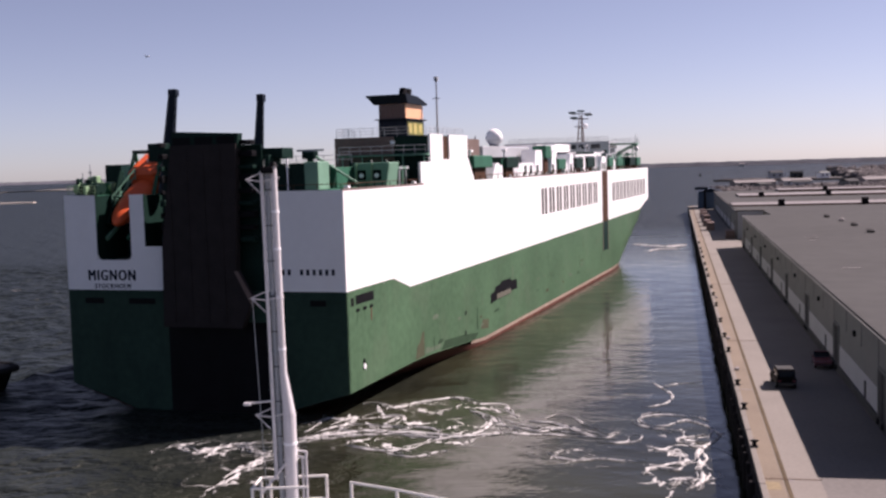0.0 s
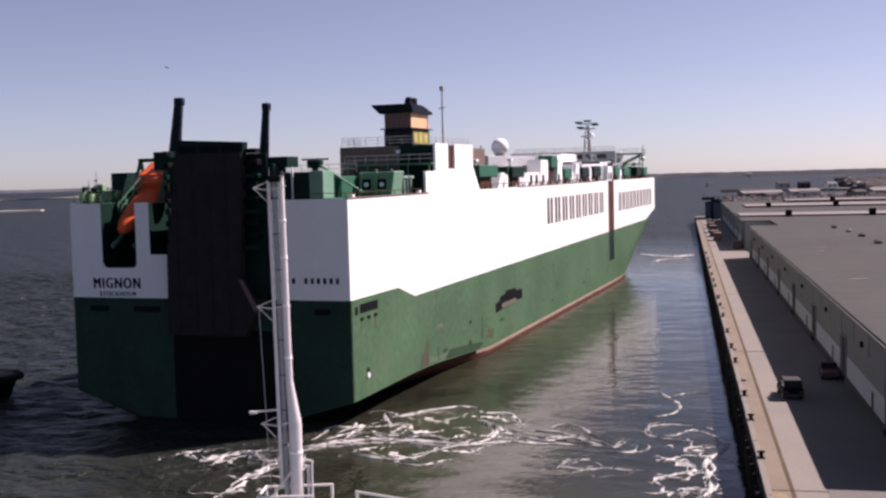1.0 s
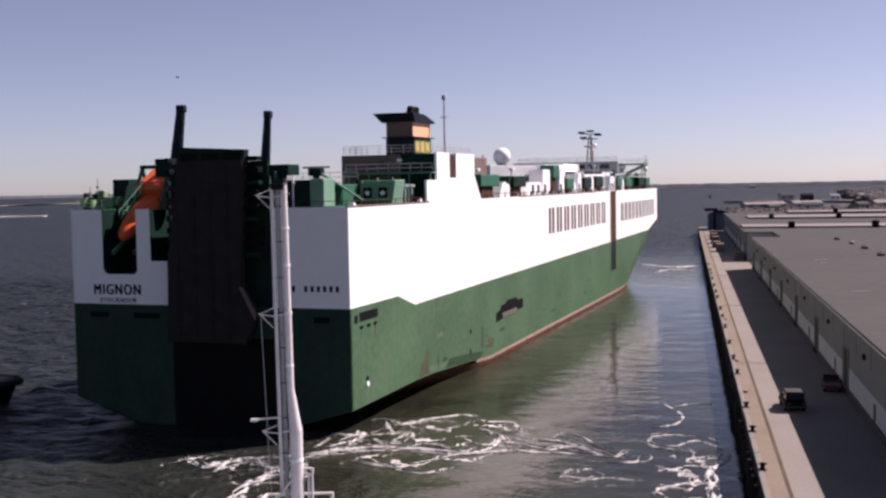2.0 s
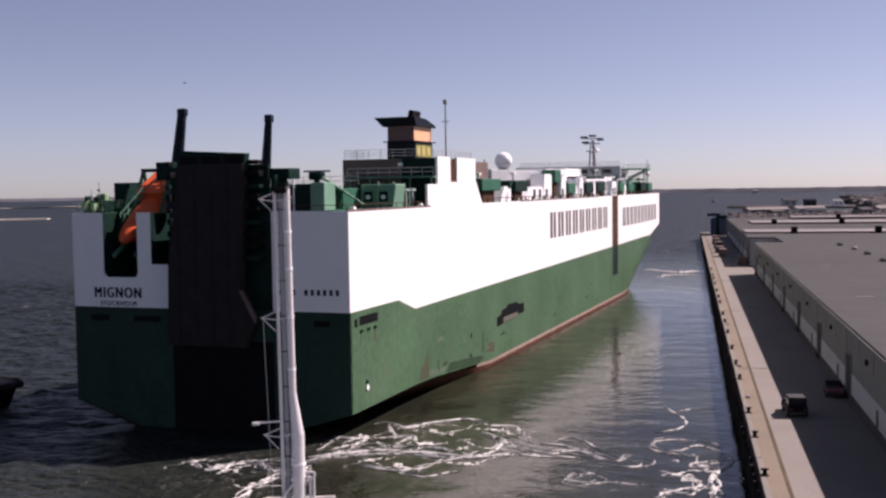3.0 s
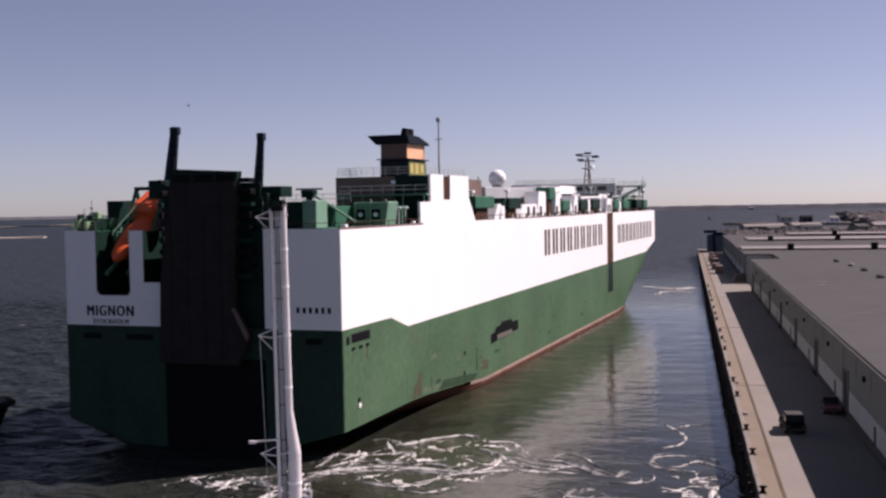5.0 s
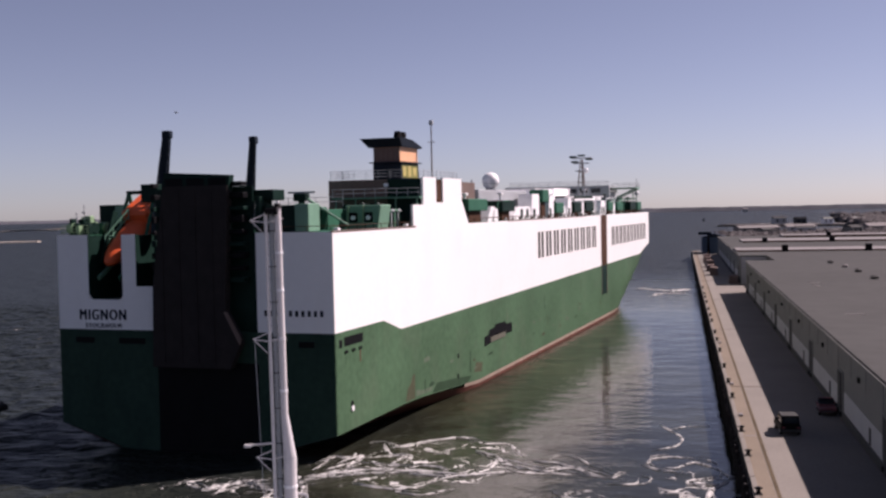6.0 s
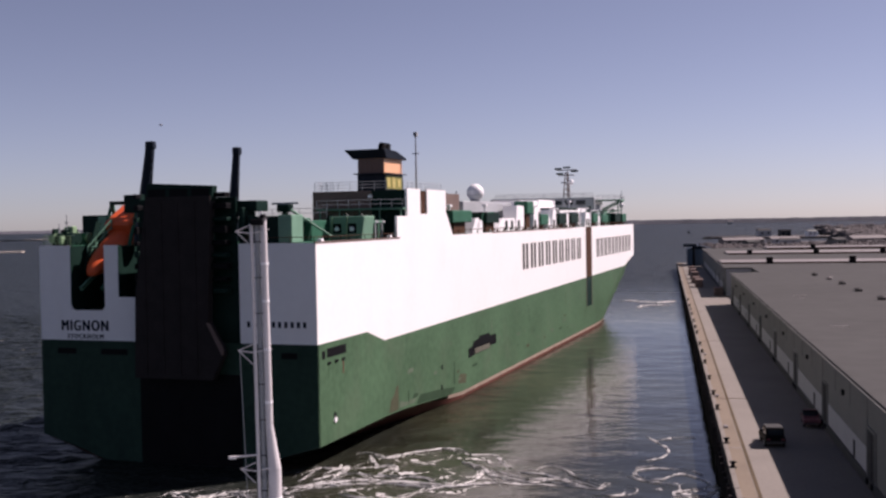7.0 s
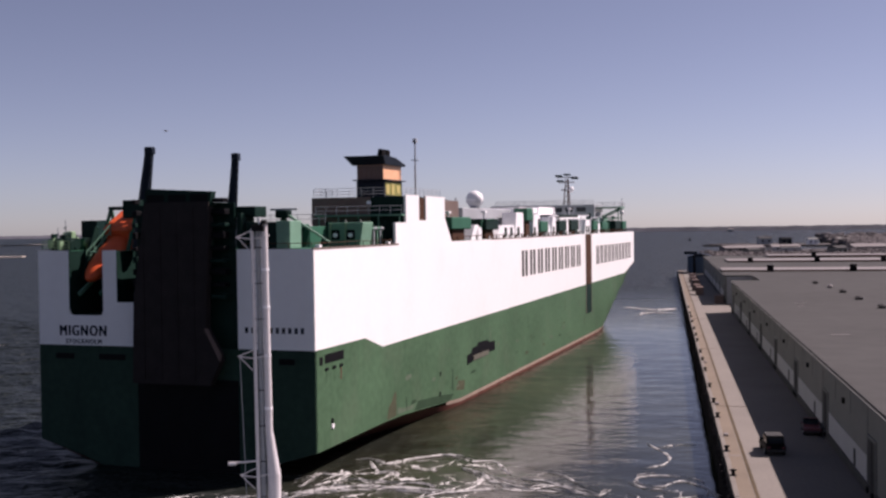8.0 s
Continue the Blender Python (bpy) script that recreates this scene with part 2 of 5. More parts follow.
def prism(bm, pts, axis, a, b):
    """A polygon, swept along axis (0 x, 1 y, 2 z) from a to b; pts are the other two coordinates."""
    def at(p, c):
        q = list(p)
        q.insert(axis, c)
        return q
    lo, hi = [bm.verts.new(at(p, a)) for p in pts], [bm.verts.new(at(p, b)) for p in pts]
    bm.faces.new(lo), bm.faces.new(hi)
    for i in range(len(pts)):
        j = (i + 1) % len(pts)
        bm.faces.new((lo[i], lo[j], hi[j], hi[i]))
    bmesh.ops.recalc_face_normals(bm, faces=bm.faces)
    return bm


def tube(bm, p, q, r, r2=None, seg=8):
    p, q = Vector(p), Vector(q)
    d = q - p
    m = Matrix.Translation((p + q) / 2) @ d.to_track_quat("Z", "Y").to_matrix().to_4x4()
    bmesh.ops.create_cone(bm, cap_ends=True, segments=seg, radius1=r, radius2=r if r2 is None else r2, depth=d.length, matrix=m)
    return bm


def ball(bm, c, r, sx=1, sy=1, sz=1, seg=14):
    bmesh.ops.create_uvsphere(bm, u_segments=seg, v_segments=seg // 2 + 1, radius=r, matrix=Matrix.Translation(c) @ Matrix.Diagonal((sx, sy, sz, 1)))
    return bm


def part(name, bm, material, parent=None, label="", smooth=False):
    me = bpy.data.meshes.new(name)
    bm.to_mesh(me)
    bm.free()
    me.materials.append(material)
    if smooth:
        me.polygons.foreach_set("use_smooth", [True] * len(me.polygons))
    ob = new(name, me)
    if parent:
        ob.parent = parent
    return tagged(ob, label)


def B():
    return bmesh.new()


def rails(bm, pts, z, h=1.1, step=2.0, r=0.035, rows=3, close=False):
    """A guard rail along pts (x, y) that stands at z."""
    if close:
        pts = pts + [pts[0]]
    for p, q in zip(pts, pts[1:]):
        p, q = Vector(p), Vector(q)
        n = max(1, round((q - p).length / step))
        for k in range(n + 1):
            c = p.lerp(q, k / n)
            tube(bm, (c.x, c.y, z), (c.x, c.y, z + h), r, seg=5)
        for k in range(rows):
            zz = z + h * (k + 1) / rows
            tube(bm, (p.x, p.y, zz), (q.x, q.y, zz), r, seg=5)
    return bm


# ---- water, land ----
WAVES = []
rnd = random.Random(41)
for k in range(30):
    length = 1.5 * 1.055 ** k
    turn_ = radians(68) + rnd.gauss(0, 0.55)
    WAVES.append((math.cos(turn_) * 6.283 / length, math.sin(turn_) * 6.283 / length, rnd.uniform(0, 6.28), 0.0082 * length))


def chop(x, y):
    """How rough the river is: full chop on the open side, calm in the berth, dying out far off."""
    v = (x - 5.26) * 0.9753 - y * 0.2207
    open_side = np.clip((-v - 52) / 18, 0, 1)
    rim = np.clip((y - 40) / 10, 0, 1) * np.clip((330 - y) / 40, 0, 1) * np.clip((x + 140) / 10, 0, 1) * np.clip((60 - x) / 10, 0, 1)
    return (0.025 + 0.975 * open_side) * rim


def sea(x, y):
    """Height of the water over its mean level."""
    h = x * 0.0
    for kx, ky, ph, amp in WAVES:
        h = h + amp * np.sin(kx * x + ky * y + ph + 0.6 * np.sin(0.07 * x + 0.05 * y + ph))
    return h * chop(x, y)


def water_sheet():
    """One sheet to the horizon, finely divided where the chop shows."""
    xs = np.linspace(-140, 60, 270)
    ys = 40 + 290 * np.linspace(0, 1, 380) ** 1.25
    gx, gy = np.meshgrid(xs, ys)
    verts = np.stack([gx, gy, sea(gx, gy)], -1).reshape(-1, 3).tolist()
    nx, ny = len(xs), len(ys)
    faces = [(j * nx + i, j * nx + i + 1, (j + 1) * nx + i + 1, (j + 1) * nx + i) for j in range(ny - 1) for i in range(nx - 1)]
    n = len(verts)
    verts += [(x, y, 0) for x, y in ((-4900, -4900), (4900, -4900), (4900, 4900), (-4900, 4900), (-140, 40), (60, 40), (60, 330), (-140, 330))]
    faces += [[n + i for i in q] for q in ((0, 1, 5, 4), (1, 2, 6, 5), (2, 3, 7, 6), (3, 0, 4, 7))]
    me = bpy.data.meshes.new("water")
    me.from_pydata(verts, [], faces)
    me.materials.append(WATER)
    me.polygons.foreach_set("use_smooth", [True] * len(me.polygons))
    return new("water", me)


water = tagged(water_sheet(), "murky olive-brown harbour water with small waves", "water", kind="structure")


def far_shore(name, label, pts, height, seed, material=HAZED_TREES, depth=60):
    """A low strip of woods along pts, with an uneven top."""
    rnd = random.Random(seed)
    bm = B()
    fr, tp, bk = [], [], []
    for p, q in zip(pts, pts[1:]):
        p, q = Vector(p), Vector(q)
        n = max(2, int((q - p).length / 14))
        for k in range(n):
            c = p.lerp(q, k / n)
            out = Vector((c.x, c.y)).normalized() * depth
            hh = height * (0.95 + 0.05 * noise.noise((c.x * 0.01, c.y * 0.01, seed)) + rnd.uniform(-0.05, 0.05))
            fr.append(bm.verts.new((c.x, c.y, -0.5)))
            tp.append(bm.verts.new((c.x + out.x * 0.3, c.y + out.y * 0.3, hh)))
            bk.append(bm.verts.new((c.x + out.x, c.y + out.y, -0.5)))
    for k in range(len(fr) - 1):
        bm.faces.new((fr[k], fr[k + 1], tp[k + 1], tp[k]))
        bm.faces.new((tp[k], tp[k + 1], bk[k + 1], bk[k]))
    return tagged(part(name, bm, material), label, "woods", kind="stuff")


far_shore("far_woods", "dark leafless woods along the far shore", [(100, 3420), (701, 3360), (1500, 3080), (2400, 2500)], 13.5, 1)
far_shore("far_woods", "hazy low woods along the distant shore", [(-3600, 2900), (-2400, 3700), (-1000, 4300), (300, 4400)], 11.5, 2)

def clump_woods(label, pts, height, depth, count, seed, material):
    """Bare woods as many small uneven clumps."""
    rnd = random.Random(seed)
    src = B()
    bmesh.ops.create_icosphere(src, subdivisions=1, radius=1)
    co = [v.co.copy() for v in src.verts]
    tri = [[v.index for v in f.verts] for f in src.faces]
    src.free()
    verts, faces = [], []
    for k in range(count):
        i = rnd.randrange(len(pts) - 1)
        p = Vector(pts[i]).lerp(Vector(pts[i + 1]), rnd.random())
        back = rnd.random()
        x, y = p.x + rnd.uniform(-6, 6), p.y + back * depth
        h = height * rnd.uniform(0.6, 1.0) * (0.55 + 0.45 * back)
        r = rnd.uniform(0.5, 1.0) * min(3.2, height * 0.27)
        z = 1 + h * rnd.uniform(0.15, 0.85)
        base = len(verts)
        for c in co:
            j = rnd.uniform(0.82, 1.14)
            verts.append((x + c.x * r * 1.3 * j, y + c.y * r * 1.3 * j, z + c.z * r * j))
        faces += [[base + q for q in f] for f in tri]
    me = bpy.data.meshes.new("near_woods")
    me.from_pydata(verts, [], faces)
    me.materials.append(material)
    return tagged(new("near_woods", me), label, "woods", kind="stuff")


# ---- quay: local y runs along it, local x inland ----
QM = pose(5.26, 0, 0, 0, 0, -12.75)
QZ = 3.0


def quay_thing(ob):
    ob.matrix_basis = QM
    return ob


bm = B()
prism(bm, [(0, -60), (400, -60), (400, 508), (0, 508)], 2, -2, QZ)
ground = quay_thing(tagged(part("ground", bm, CONCRETE), "pale concrete quay apron partly in the shade of warehouses", "quay", kind="structure"))

bm = B()
prism(bm, [(3.9, -60), (10.03, -60), (10.03, 262), (3.9, 262)], 2, QZ - 0.4, QZ + 0.004)
quay_thing(tagged(part("pavement", bm, CONCRETE_DARKER), "darker grey concrete paving between quay strip and warehouse", "pavement", kind="structure"))


def warehouse(u0, u1, v0, v1, zr, first_door, step):
    wh = tagged(new("warehouse"), "long grey warehouse with flat roof and dark doors along quay", "warehouse")
    wh.matrix_basis = QM
    for q in ((v0, u0, v0 + 0.3, u1), (v1 - 0.3, u0, v1, u1), (v0 + 0.3, u0, v1 - 0.3, u0 + 0.3), (v0 + 0.3, u1 - 0.3, v1 - 0.3, u1)):
        bm = B()
        box(bm, q[0], q[1], QZ, q[2], q[3], zr)
        part("wall", bm, WALL_GREY, wh)
    bm = B()
    box(bm, v0 - 0.25, u0 - 0.2, zr, v1 + 0.25, u1 + 0.2, zr + 0.25, bev=0.05)
    part("roof", bm, ROOF, wh, "flat brown-grey felt roof")
    # plinth in the dark door colour, which paints the shade at the dock
    bm = B()
    box(bm, v0 - 0.16, u0 + 0.1, QZ, v0 - 0.002, u1 - 0.1, QZ + 0.84, bev=0.02)
    part("dock_shade_plinth", bm, DOOR_DARK, wh, "plinth along the foot of the wall, coloured dark as dock shade")
    u = u0 + 2.0
    while u < u1:
        bm = B()
        box(bm, v0 - 0.05, u, QZ + 4.9, v0, u + 0.12, zr - 0.02)
        part("wall_rib", bm, WALL_GREY, wh)
        u += 8.3
    bm = B()
    tube(bm, (v0 - 0.33, u0, zr + 0.02), (v0 - 0.33, u1, zr + 0.02), 0.09, seg=6)
    part("gutter", bm, WALL_GREY, wh)
    u = first_door
    while u < u1 - 4:
        bm = B()
        box(bm, v0 - 0.06, u - 1.6, QZ + 0.85, v0 + 0.1, u + 1.6, QZ + 4.6)
        door = part("door", bm, DOOR_DARK, wh, "tall dark freight door over the dock")
        for q in ((u - 1.8, u - 1.6, 0.85, 4.8), (u + 1.6, u + 1.8, 0.85, 4.8), (u - 1.6, u + 1.6, 4.6, 4.8)):
            bm = B()
            box(bm, v0 - 0.14, q[0], QZ + q[2], v0, q[1], QZ + q[3])
            part("frame", bm, WALL_GREY, door)
        bm = B()
        box(bm, v0 - 0.1, u - 0.04, QZ + 0.85, v0 - 0.05, u + 0.04, QZ + 4.6)
        part("meeting_bar", bm, BLACK, door)
        for k in range(1, 5):
            bm = B()
            box(bm, v0 - 0.09, u - 1.58, QZ + 0.85 + k * 0.74, v0 - 0.055, u - 0.05, QZ + 0.89 + k * 0.74)
            box(bm, v0 - 0.09, u + 0.05, QZ + 0.85 + k * 0.74, v0 - 0.055, u + 1.58, QZ + 0.89 + k * 0.74)
            part("door_rib", bm, DOOR_DARK, door)
        for c in (u - 1.0, u + 1.0):
            bm = B()
            box(bm, v0 - 0.34, c - 0.2, QZ + 0.35, v0 - 0.16, c + 0.2, QZ + 0.8, bev=0.04)
            part("dock_bumper", bm, TYRE, door, "black rubber dock bumper")
        if u + step < u1:
            mid = u + step / 2
            for p0, p1 in ((u + 2.0, mid - 0.03), (mid + 0.03, u + step - 2.0)):
                bm = B()
                box(bm, v0 - 0.05, p0, QZ + 0.9, v0 + 0.1, p1, QZ + 2.9, bev=0.01)
                part("wall_panel", bm, WALL_PALE, wh, "pale painted lower wall panel")
        u += step
    return wh


near_shed = warehouse(78.5, 269.4, 10.2, 130, 10.3, 87.0, 24.9)
link = tagged(new("warehouse_link"), "set-back grey link between the two warehouses", "warehouse")
link.matrix_basis = QM
bm = B()
box(bm, 17.0, 269.6, QZ, 129, 295.2, 10.3)
part("wall", bm, WALL_GREY, link)
bm = B()
box(bm, 16.8, 269.6, 10.3, 129.2, 295.2, 10.55)
part("roof", bm, ROOF, link)
far_shed = warehouse(295.4, 470, 10.2, 130, 10.3, 303, 24.9)


def roof_details():
    rnd = random.Random(3)
    bm = B()
    box(bm, 10.4, 295.34, QZ + 0.1, 16.9, 295.396, 10.2)
    part("end_cladding", bm, WALL_PALE, far_shed, "pale sheet cladding on the end wall")
    for u in np.arange(90.5, 262, 24.9):
        bm = B()
        box(bm, 9.95, u + 9.6, 8.3, 10.2, u + 10.2, 8.8, bev=0.05)
        part("wall_lamp", bm, BLACK, near_shed)
        bm = B()
        box(bm, 10.08, u + 4.0, QZ + 1.0, 10.22, u + 4.7, QZ + 2.4)
        part("side_door", bm, DOOR_DARK, near_shed)
    for u, v, w in ((254, 27.4, 1.4), (238, 28.2, 1.2), (222, 28.4, 1.5), (202, 28.1, 1.6), (182, 28.3, 1.5), (160, 28.2, 1.5), (240, 60, 1.4), (220, 61, 1.4)):
        bm = B()
        tube(bm, (v, u, 10.5), (v, u, 10.95), w * 0.42, w * 0.42, 10)
        tube(bm, (v, u, 10.95), (v, u, 11.25), w * 0.62, w * 0.25, 10)
        part("roof_ventilator", bm, DOOR_DARK if u != 238 else PARAPET, near_shed, "squat metal roof ventilator")
    for k in range(7):
        bm = B()
        u, v = rnd.uniform(95, 240), rnd.uniform(13, 60)
        box(bm, v, u, 10.55, v + rnd.uniform(1, 2.4), u + rnd.uniform(0.3, 0.7), 10.6)
        part("roof_patch", bm, PARAPET, near_shed, "pale patch on the roof")
    for u, d, v0, h in ((318, 18, 10.4, 0.5), (392, 24, 16, 0.6), (444, 20, 34, 0.8)):
        bm = B()
        box(bm, v0, u, 10.5, 129.5, u + d, 10.5 + h)
        part("raised_roof", bm, PARAPET, far_shed, "pale raised strip of roof")
        bm = B()
        box(bm, v0, u - 0.5, 10.5, 129.6, u - 0.01, 10.4 + h)
        part("edge_board", bm, RECESS_BROWN, far_shed, "brown edge board of the raised roof")
        for v in ((22.5, 44.5, 66, 88) if u < 430 else (50, 90)):
            bm = B()
            box(bm, v, u - 2.0, 10.5, v + 1.7, u - 0.52, 12.0 + rnd.uniform(0, 0.6), bev=0.08)
            part("roof_hood", bm, BLACK, far_shed, "dark roof hood beside the raised strip")


roof_details()


def quay_details():
    """The edge of the quay: coping, timber fenders, crane rail, bollards."""
    face = tagged(new("quay_wall"), "dark tarred timber quay face with pale coping", "quay wall")
    face.matrix_basis = QM
    bm = B()
    box(bm, -0.25, -60, -1.5, 0.0, 508, QZ - 0.15)
    part("face", bm, PILE, face)
    rnd = random.Random(5)
    bm0 = B()
    box(bm0, -0.32, -0.22, -2.0, 0.1, 0.22, 2.6, bev=0.05)
    first = part("fender_pile", bm0, PILE, face)
    first.location = (-0.25, 40, 0)
    for k in range(1, 150):
        ob = new("fender_pile", first.data)
        ob.parent = face
        ob.location = (-0.25 + rnd.uniform(-0.06, 0.06), 40 + k * 2.4, rnd.uniform(-0.25, 0.15))
    bm0 = B()
    box(bm0, -0.2, -2.42, QZ - 0.2, 0.22, 2.42, QZ + 0.12, bev=0.03)
    first = part("coping_stone", bm0, CONCRETE, face, "pale concrete coping")
    first.location = (0.1, 30, 0)
    for k in range(1, 97):
        ob = new("coping_stone", first.data)
        ob.parent = face
        ob.location = (0.1 + rnd.uniform(-0.03, 0.03), 30 + k * 4.9, rnd.uniform(-0.02, 0.02))
    for v0, v1, mt, lab in ((0.34, 1.5, CONCRETE_OLD, "yellowish stained concrete strip"), (1.56, 1.84, RAIL_DIRT, "rusty crane rail in its groove")):
        bm = B()
        box(bm, v0, -60, QZ - 0.3, v1, 507, QZ + (0.006 if mt is CONCRETE_OLD else 0.02))
        part("strip", bm, mt, face, lab)
    for u in (73.2, 130, 190, 250, 310):
        bm = B()
        box(bm, 0.4, u - 0.06, QZ - 0.2, 4.0, u + 0.06, QZ + 0.025)
        part("joint", bm, RECESS_BROWN, face, "dark expansion joint")


quay_details()
for v, u, w, d, mt, lab in ((0.75, 71.6, 0.5, 0.9, FADED_YELLOW, "faded yellow paint mark on the quay"), (0.95, 102.3, 0.55, 0.12, PARAPET, "short white bar painted on the quay"), (1.9, 73.0, 0.3, 0.2, PARAPET, "short white bar painted on the quay")):
    bm = B()
    box(bm, v - w, u - d, QZ, v + w, u + d, QZ + 0.012)
    quay_thing(tagged(part("paint_mark", bm, mt), lab, "marking"))


def bollard():
    b = tagged(new("bollard"), "black cast iron mooring bollard at the quay edge", "bollard", "bollards along the quay")
    bm = B()
    tube(bm, (0, 0, 0), (0, 0, 0.42), 0.18, 0.14, 12)
    tube(bm, (0, 0, 0.38), (0, 0, 0.54), 0.2, 0.16, 12)
    part("post", bm, BLACK, b)
    bm = B()
    box(bm, -0.28, -0.28, 0, 0.28, 0.28, 0.06, bev=0.02)
    part("base_plate", bm, BLACK, b)
    bm = B()
    tube(bm, (-0.3, 0, 0.46), (0.3, 0, 0.46), 0.06, seg=8)
    part("cross_bar", bm, BLACK, b)
    return b


first = bollard()
first.matrix_basis = QM @ pose(0.22, 81, QZ + 0.12)
for k in range(1, 16):
    copy_thing(first, QM @ pose(0.22, 81 + k * 13.2 - 1.9 * (k % 3) + 1.2 * (k % 2), QZ + 0.12, 0, 0, 12 * (k % 4)))


def edge_light(u, v):
    b = tagged(new("edge_marker"), "low white painted marker block on the quay edge", "marker block", "marker blocks along the quay")
    bm = B()
    box(bm, -0.2, -0.5, 0, 0.2, 0.5, 0.2, bev=0.04)
    part("block", bm, PARAPET, b)
    b.matrix_basis = QM @ pose(v, u, QZ + 0.006)
    return b


for u in (112, 131.5, 171):
    edge_light(u, 0.6)


def vehicle(label, paint, length, width, height, roof, m, pickup=False):
    car = tagged(new("parked_car"), label, "car")
    car.matrix_basis = m
    w, l = width / 2, length / 2
    bm = B()
    prism(bm, [(-l, 0.35), (-l, height * 0.52), (-l + 0.3, height * 0.58), (l - 1.2, height * 0.58), (l - 0.1, height * 0.48), (l, 0.35)], 0, -w, w)
    bmesh.ops.bevel(bm, geom=bm.edges[:], offset=0.06, segments=2, affect="EDGES")
    part("body", bm, paint, car)
    bm = B()
    a = l * 0.1 if pickup else -l + 0.15
    prism(bm, [(a, height * 0.57), (a + 0.25, height), (l - 1.9, height), (l - 1.3, height * 0.57)], 0, -w + 0.1, w - 0.1)
    bmesh.ops.bevel(bm, geom=bm.edges[:], offset=0.05, segments=2, affect="EDGES")
    part("cabin", bm, BLACK if not pickup else GLASS_DARK, car)
    bm = B()
    box(bm, -w + 0.14, a + 0.3, height - 0.02, w - 0.14, l - 1.95, height + 0.05, bev=0.02)
    part("roof", bm, roof, car)
    for x in (-w + 0.1, w - 0.1):
        for y in (-l + 0.8, l - 0.8):
            bm = B()
            tube(bm, (x - 0.12, y, 0.34), (x + 0.12, y, 0.34), 0.34, seg=14)
            wheel = part("wheel", bm, TYRE, car)
            bm = B()
            tube(bm, (x - 0.135, y, 0.34), (x + 0.135, y, 0.34), 0.19, seg=12)
            part("rim", bm, GREY_PAINT, wheel)
    bm = B()
    box(bm, -w + 0.08, -l - 0.1, 0.4, w - 0.08, -l + 0.04, 0.58, bev=0.03)
    part("bumper", bm, DOOR_DARK, car)
    for sx in (-1, 1):
        bm = B()
        box(bm, sx * (w - 0.11) - 0.02, a + 0.45, height * 0.63, sx * (w - 0.11) + 0.02, l - 2.0, height * 0.92)
        part("side_window", bm, GLASS_DARK, car)
        bm = B()
        box(bm, sx * (w + 0.02) - 0.1, l - 1.55, height * 0.58, sx * (w + 0.02) + 0.1, l - 1.4, height * 0.68, bev=0.02)
        part("mirror", bm, paint, car)
    bm = B()
    box(bm, -w + 0.25, a - 0.01 + 0.05, height * 0.64, w - 0.25, a + 0.16, height * 0.9)
    part("rear_window", bm, GLASS_DARK, car)
    for x in (-w + 0.25, w - 0.25):
        bm = B()
        box(bm, x - 0.15, -l - 0.02, height * 0.4, x + 0.15, -l + 0.04, height * 0.48)
        part("tail_light", bm, RED_CAR, car)
    return car


vehicle("dark off-road car parked on the concrete apron", BLACK, 4.3, 1.8, 1.75, DOOR_DARK, QM @ pose(4.4, 104.6, QZ + 0.004, 0, 0, 4))
vehicle("dark red pickup parked beside the warehouse wall", RED_CAR, 4.4, 1.65, 1.4, RED_CAR, QM @ pose(9.1, 114.6, QZ + 0.004, 0, 0, -3), True)


def far_quay():
    rnd = random.Random(9)
    # dark stacks added to stand in for jagged shadows along the far quay
    for u, v, h in ((300, 8.6, 2.2), (335, 4.6, 2.4), (355, 4.2, 2.0), (378, 4.4, 2.4), (404, 4.4, 2.2), (430, 4.8, 2.0)):
        c = tagged(new("shadow_stack"), "dark brown stack added for the jagged shadows on the quay", "cargo", "cargo stacks on the far quay")
        c.matrix_basis = QM @ pose(v, u, QZ + 0.004, 0, 0, rnd.uniform(-8, 8))
        for k in range(2):
            bm = B()
            box(bm, -1.2 + k * 0.1, -3, k * h / 2, 1.2 - k * 0.1, 3, (k + 1) * h / 2 - 0.05, bev=0.06)
            part("stack_block", bm, CASING, c)
    shed = tagged(new("blue_shed"), "small dark blue shed at the end of the quay", "shed")
    shed.matrix_basis = QM @ pose(8, 490, QZ)
    bm = B()
    box(bm, -4, -14, 0, 6, 8, 7, bev=0.05)
    part("wall", bm, mat("blue_sheet", (0.05, 0.08, 0.12), 0.7), shed)
    bm = B()
    prism(bm, [(-4.4, 7), (6.4, 7), (1, 8.6)], 1, -14.4, 8.4)
    part("roof", bm, BLUE_BLACK, shed)
    crane = tagged(new("quay_crane"), "small dark crane at the end of the quay", "crane")
    crane.matrix_basis = QM @ pose(6.5, 474, QZ)
    bm = B()
    tube(bm, (0, 0, 0), (0, 0, 8.3), 0.6, 0.4, 8)
    part("tower", bm, BLACK, crane)
    bm = B()
    box(bm, -4.2, -0.5, 8.2, 1.2, 0.5, 9.4, bev=0.1)
    part("arm", bm, BLUE_BLACK, crane)


far_quay()


# ---- the land beyond ----
def land(name, label, pts, z):
    bm = B()
    prism(bm, pts, 2, -1, z)
    return tagged(part(name, bm, LAND), label, "land", kind="structure")


land("ground_far", "low dark waterside land with winter scrub", [(168, 640), (176, 690), (196, 780), (220, 870), (420, 940), (1400, 1100), (1400, 200), (420, 200), (300, 480)], 1.4)
land("ground_point", "thin dark point of land with a breakwater", [(292, 1120), (345, 1160), (420, 1110), (520, 1250), (1600, 1500), (1600, 1250), (520, 1040), (420, 1030), (345, 1100)], 1.8)
clump_woods("bare grey-brown woods on the point", [(440, 1110), (560, 1150), (700, 1150), (900, 1150)], 12, 90, 5000, 4, SCRUB)
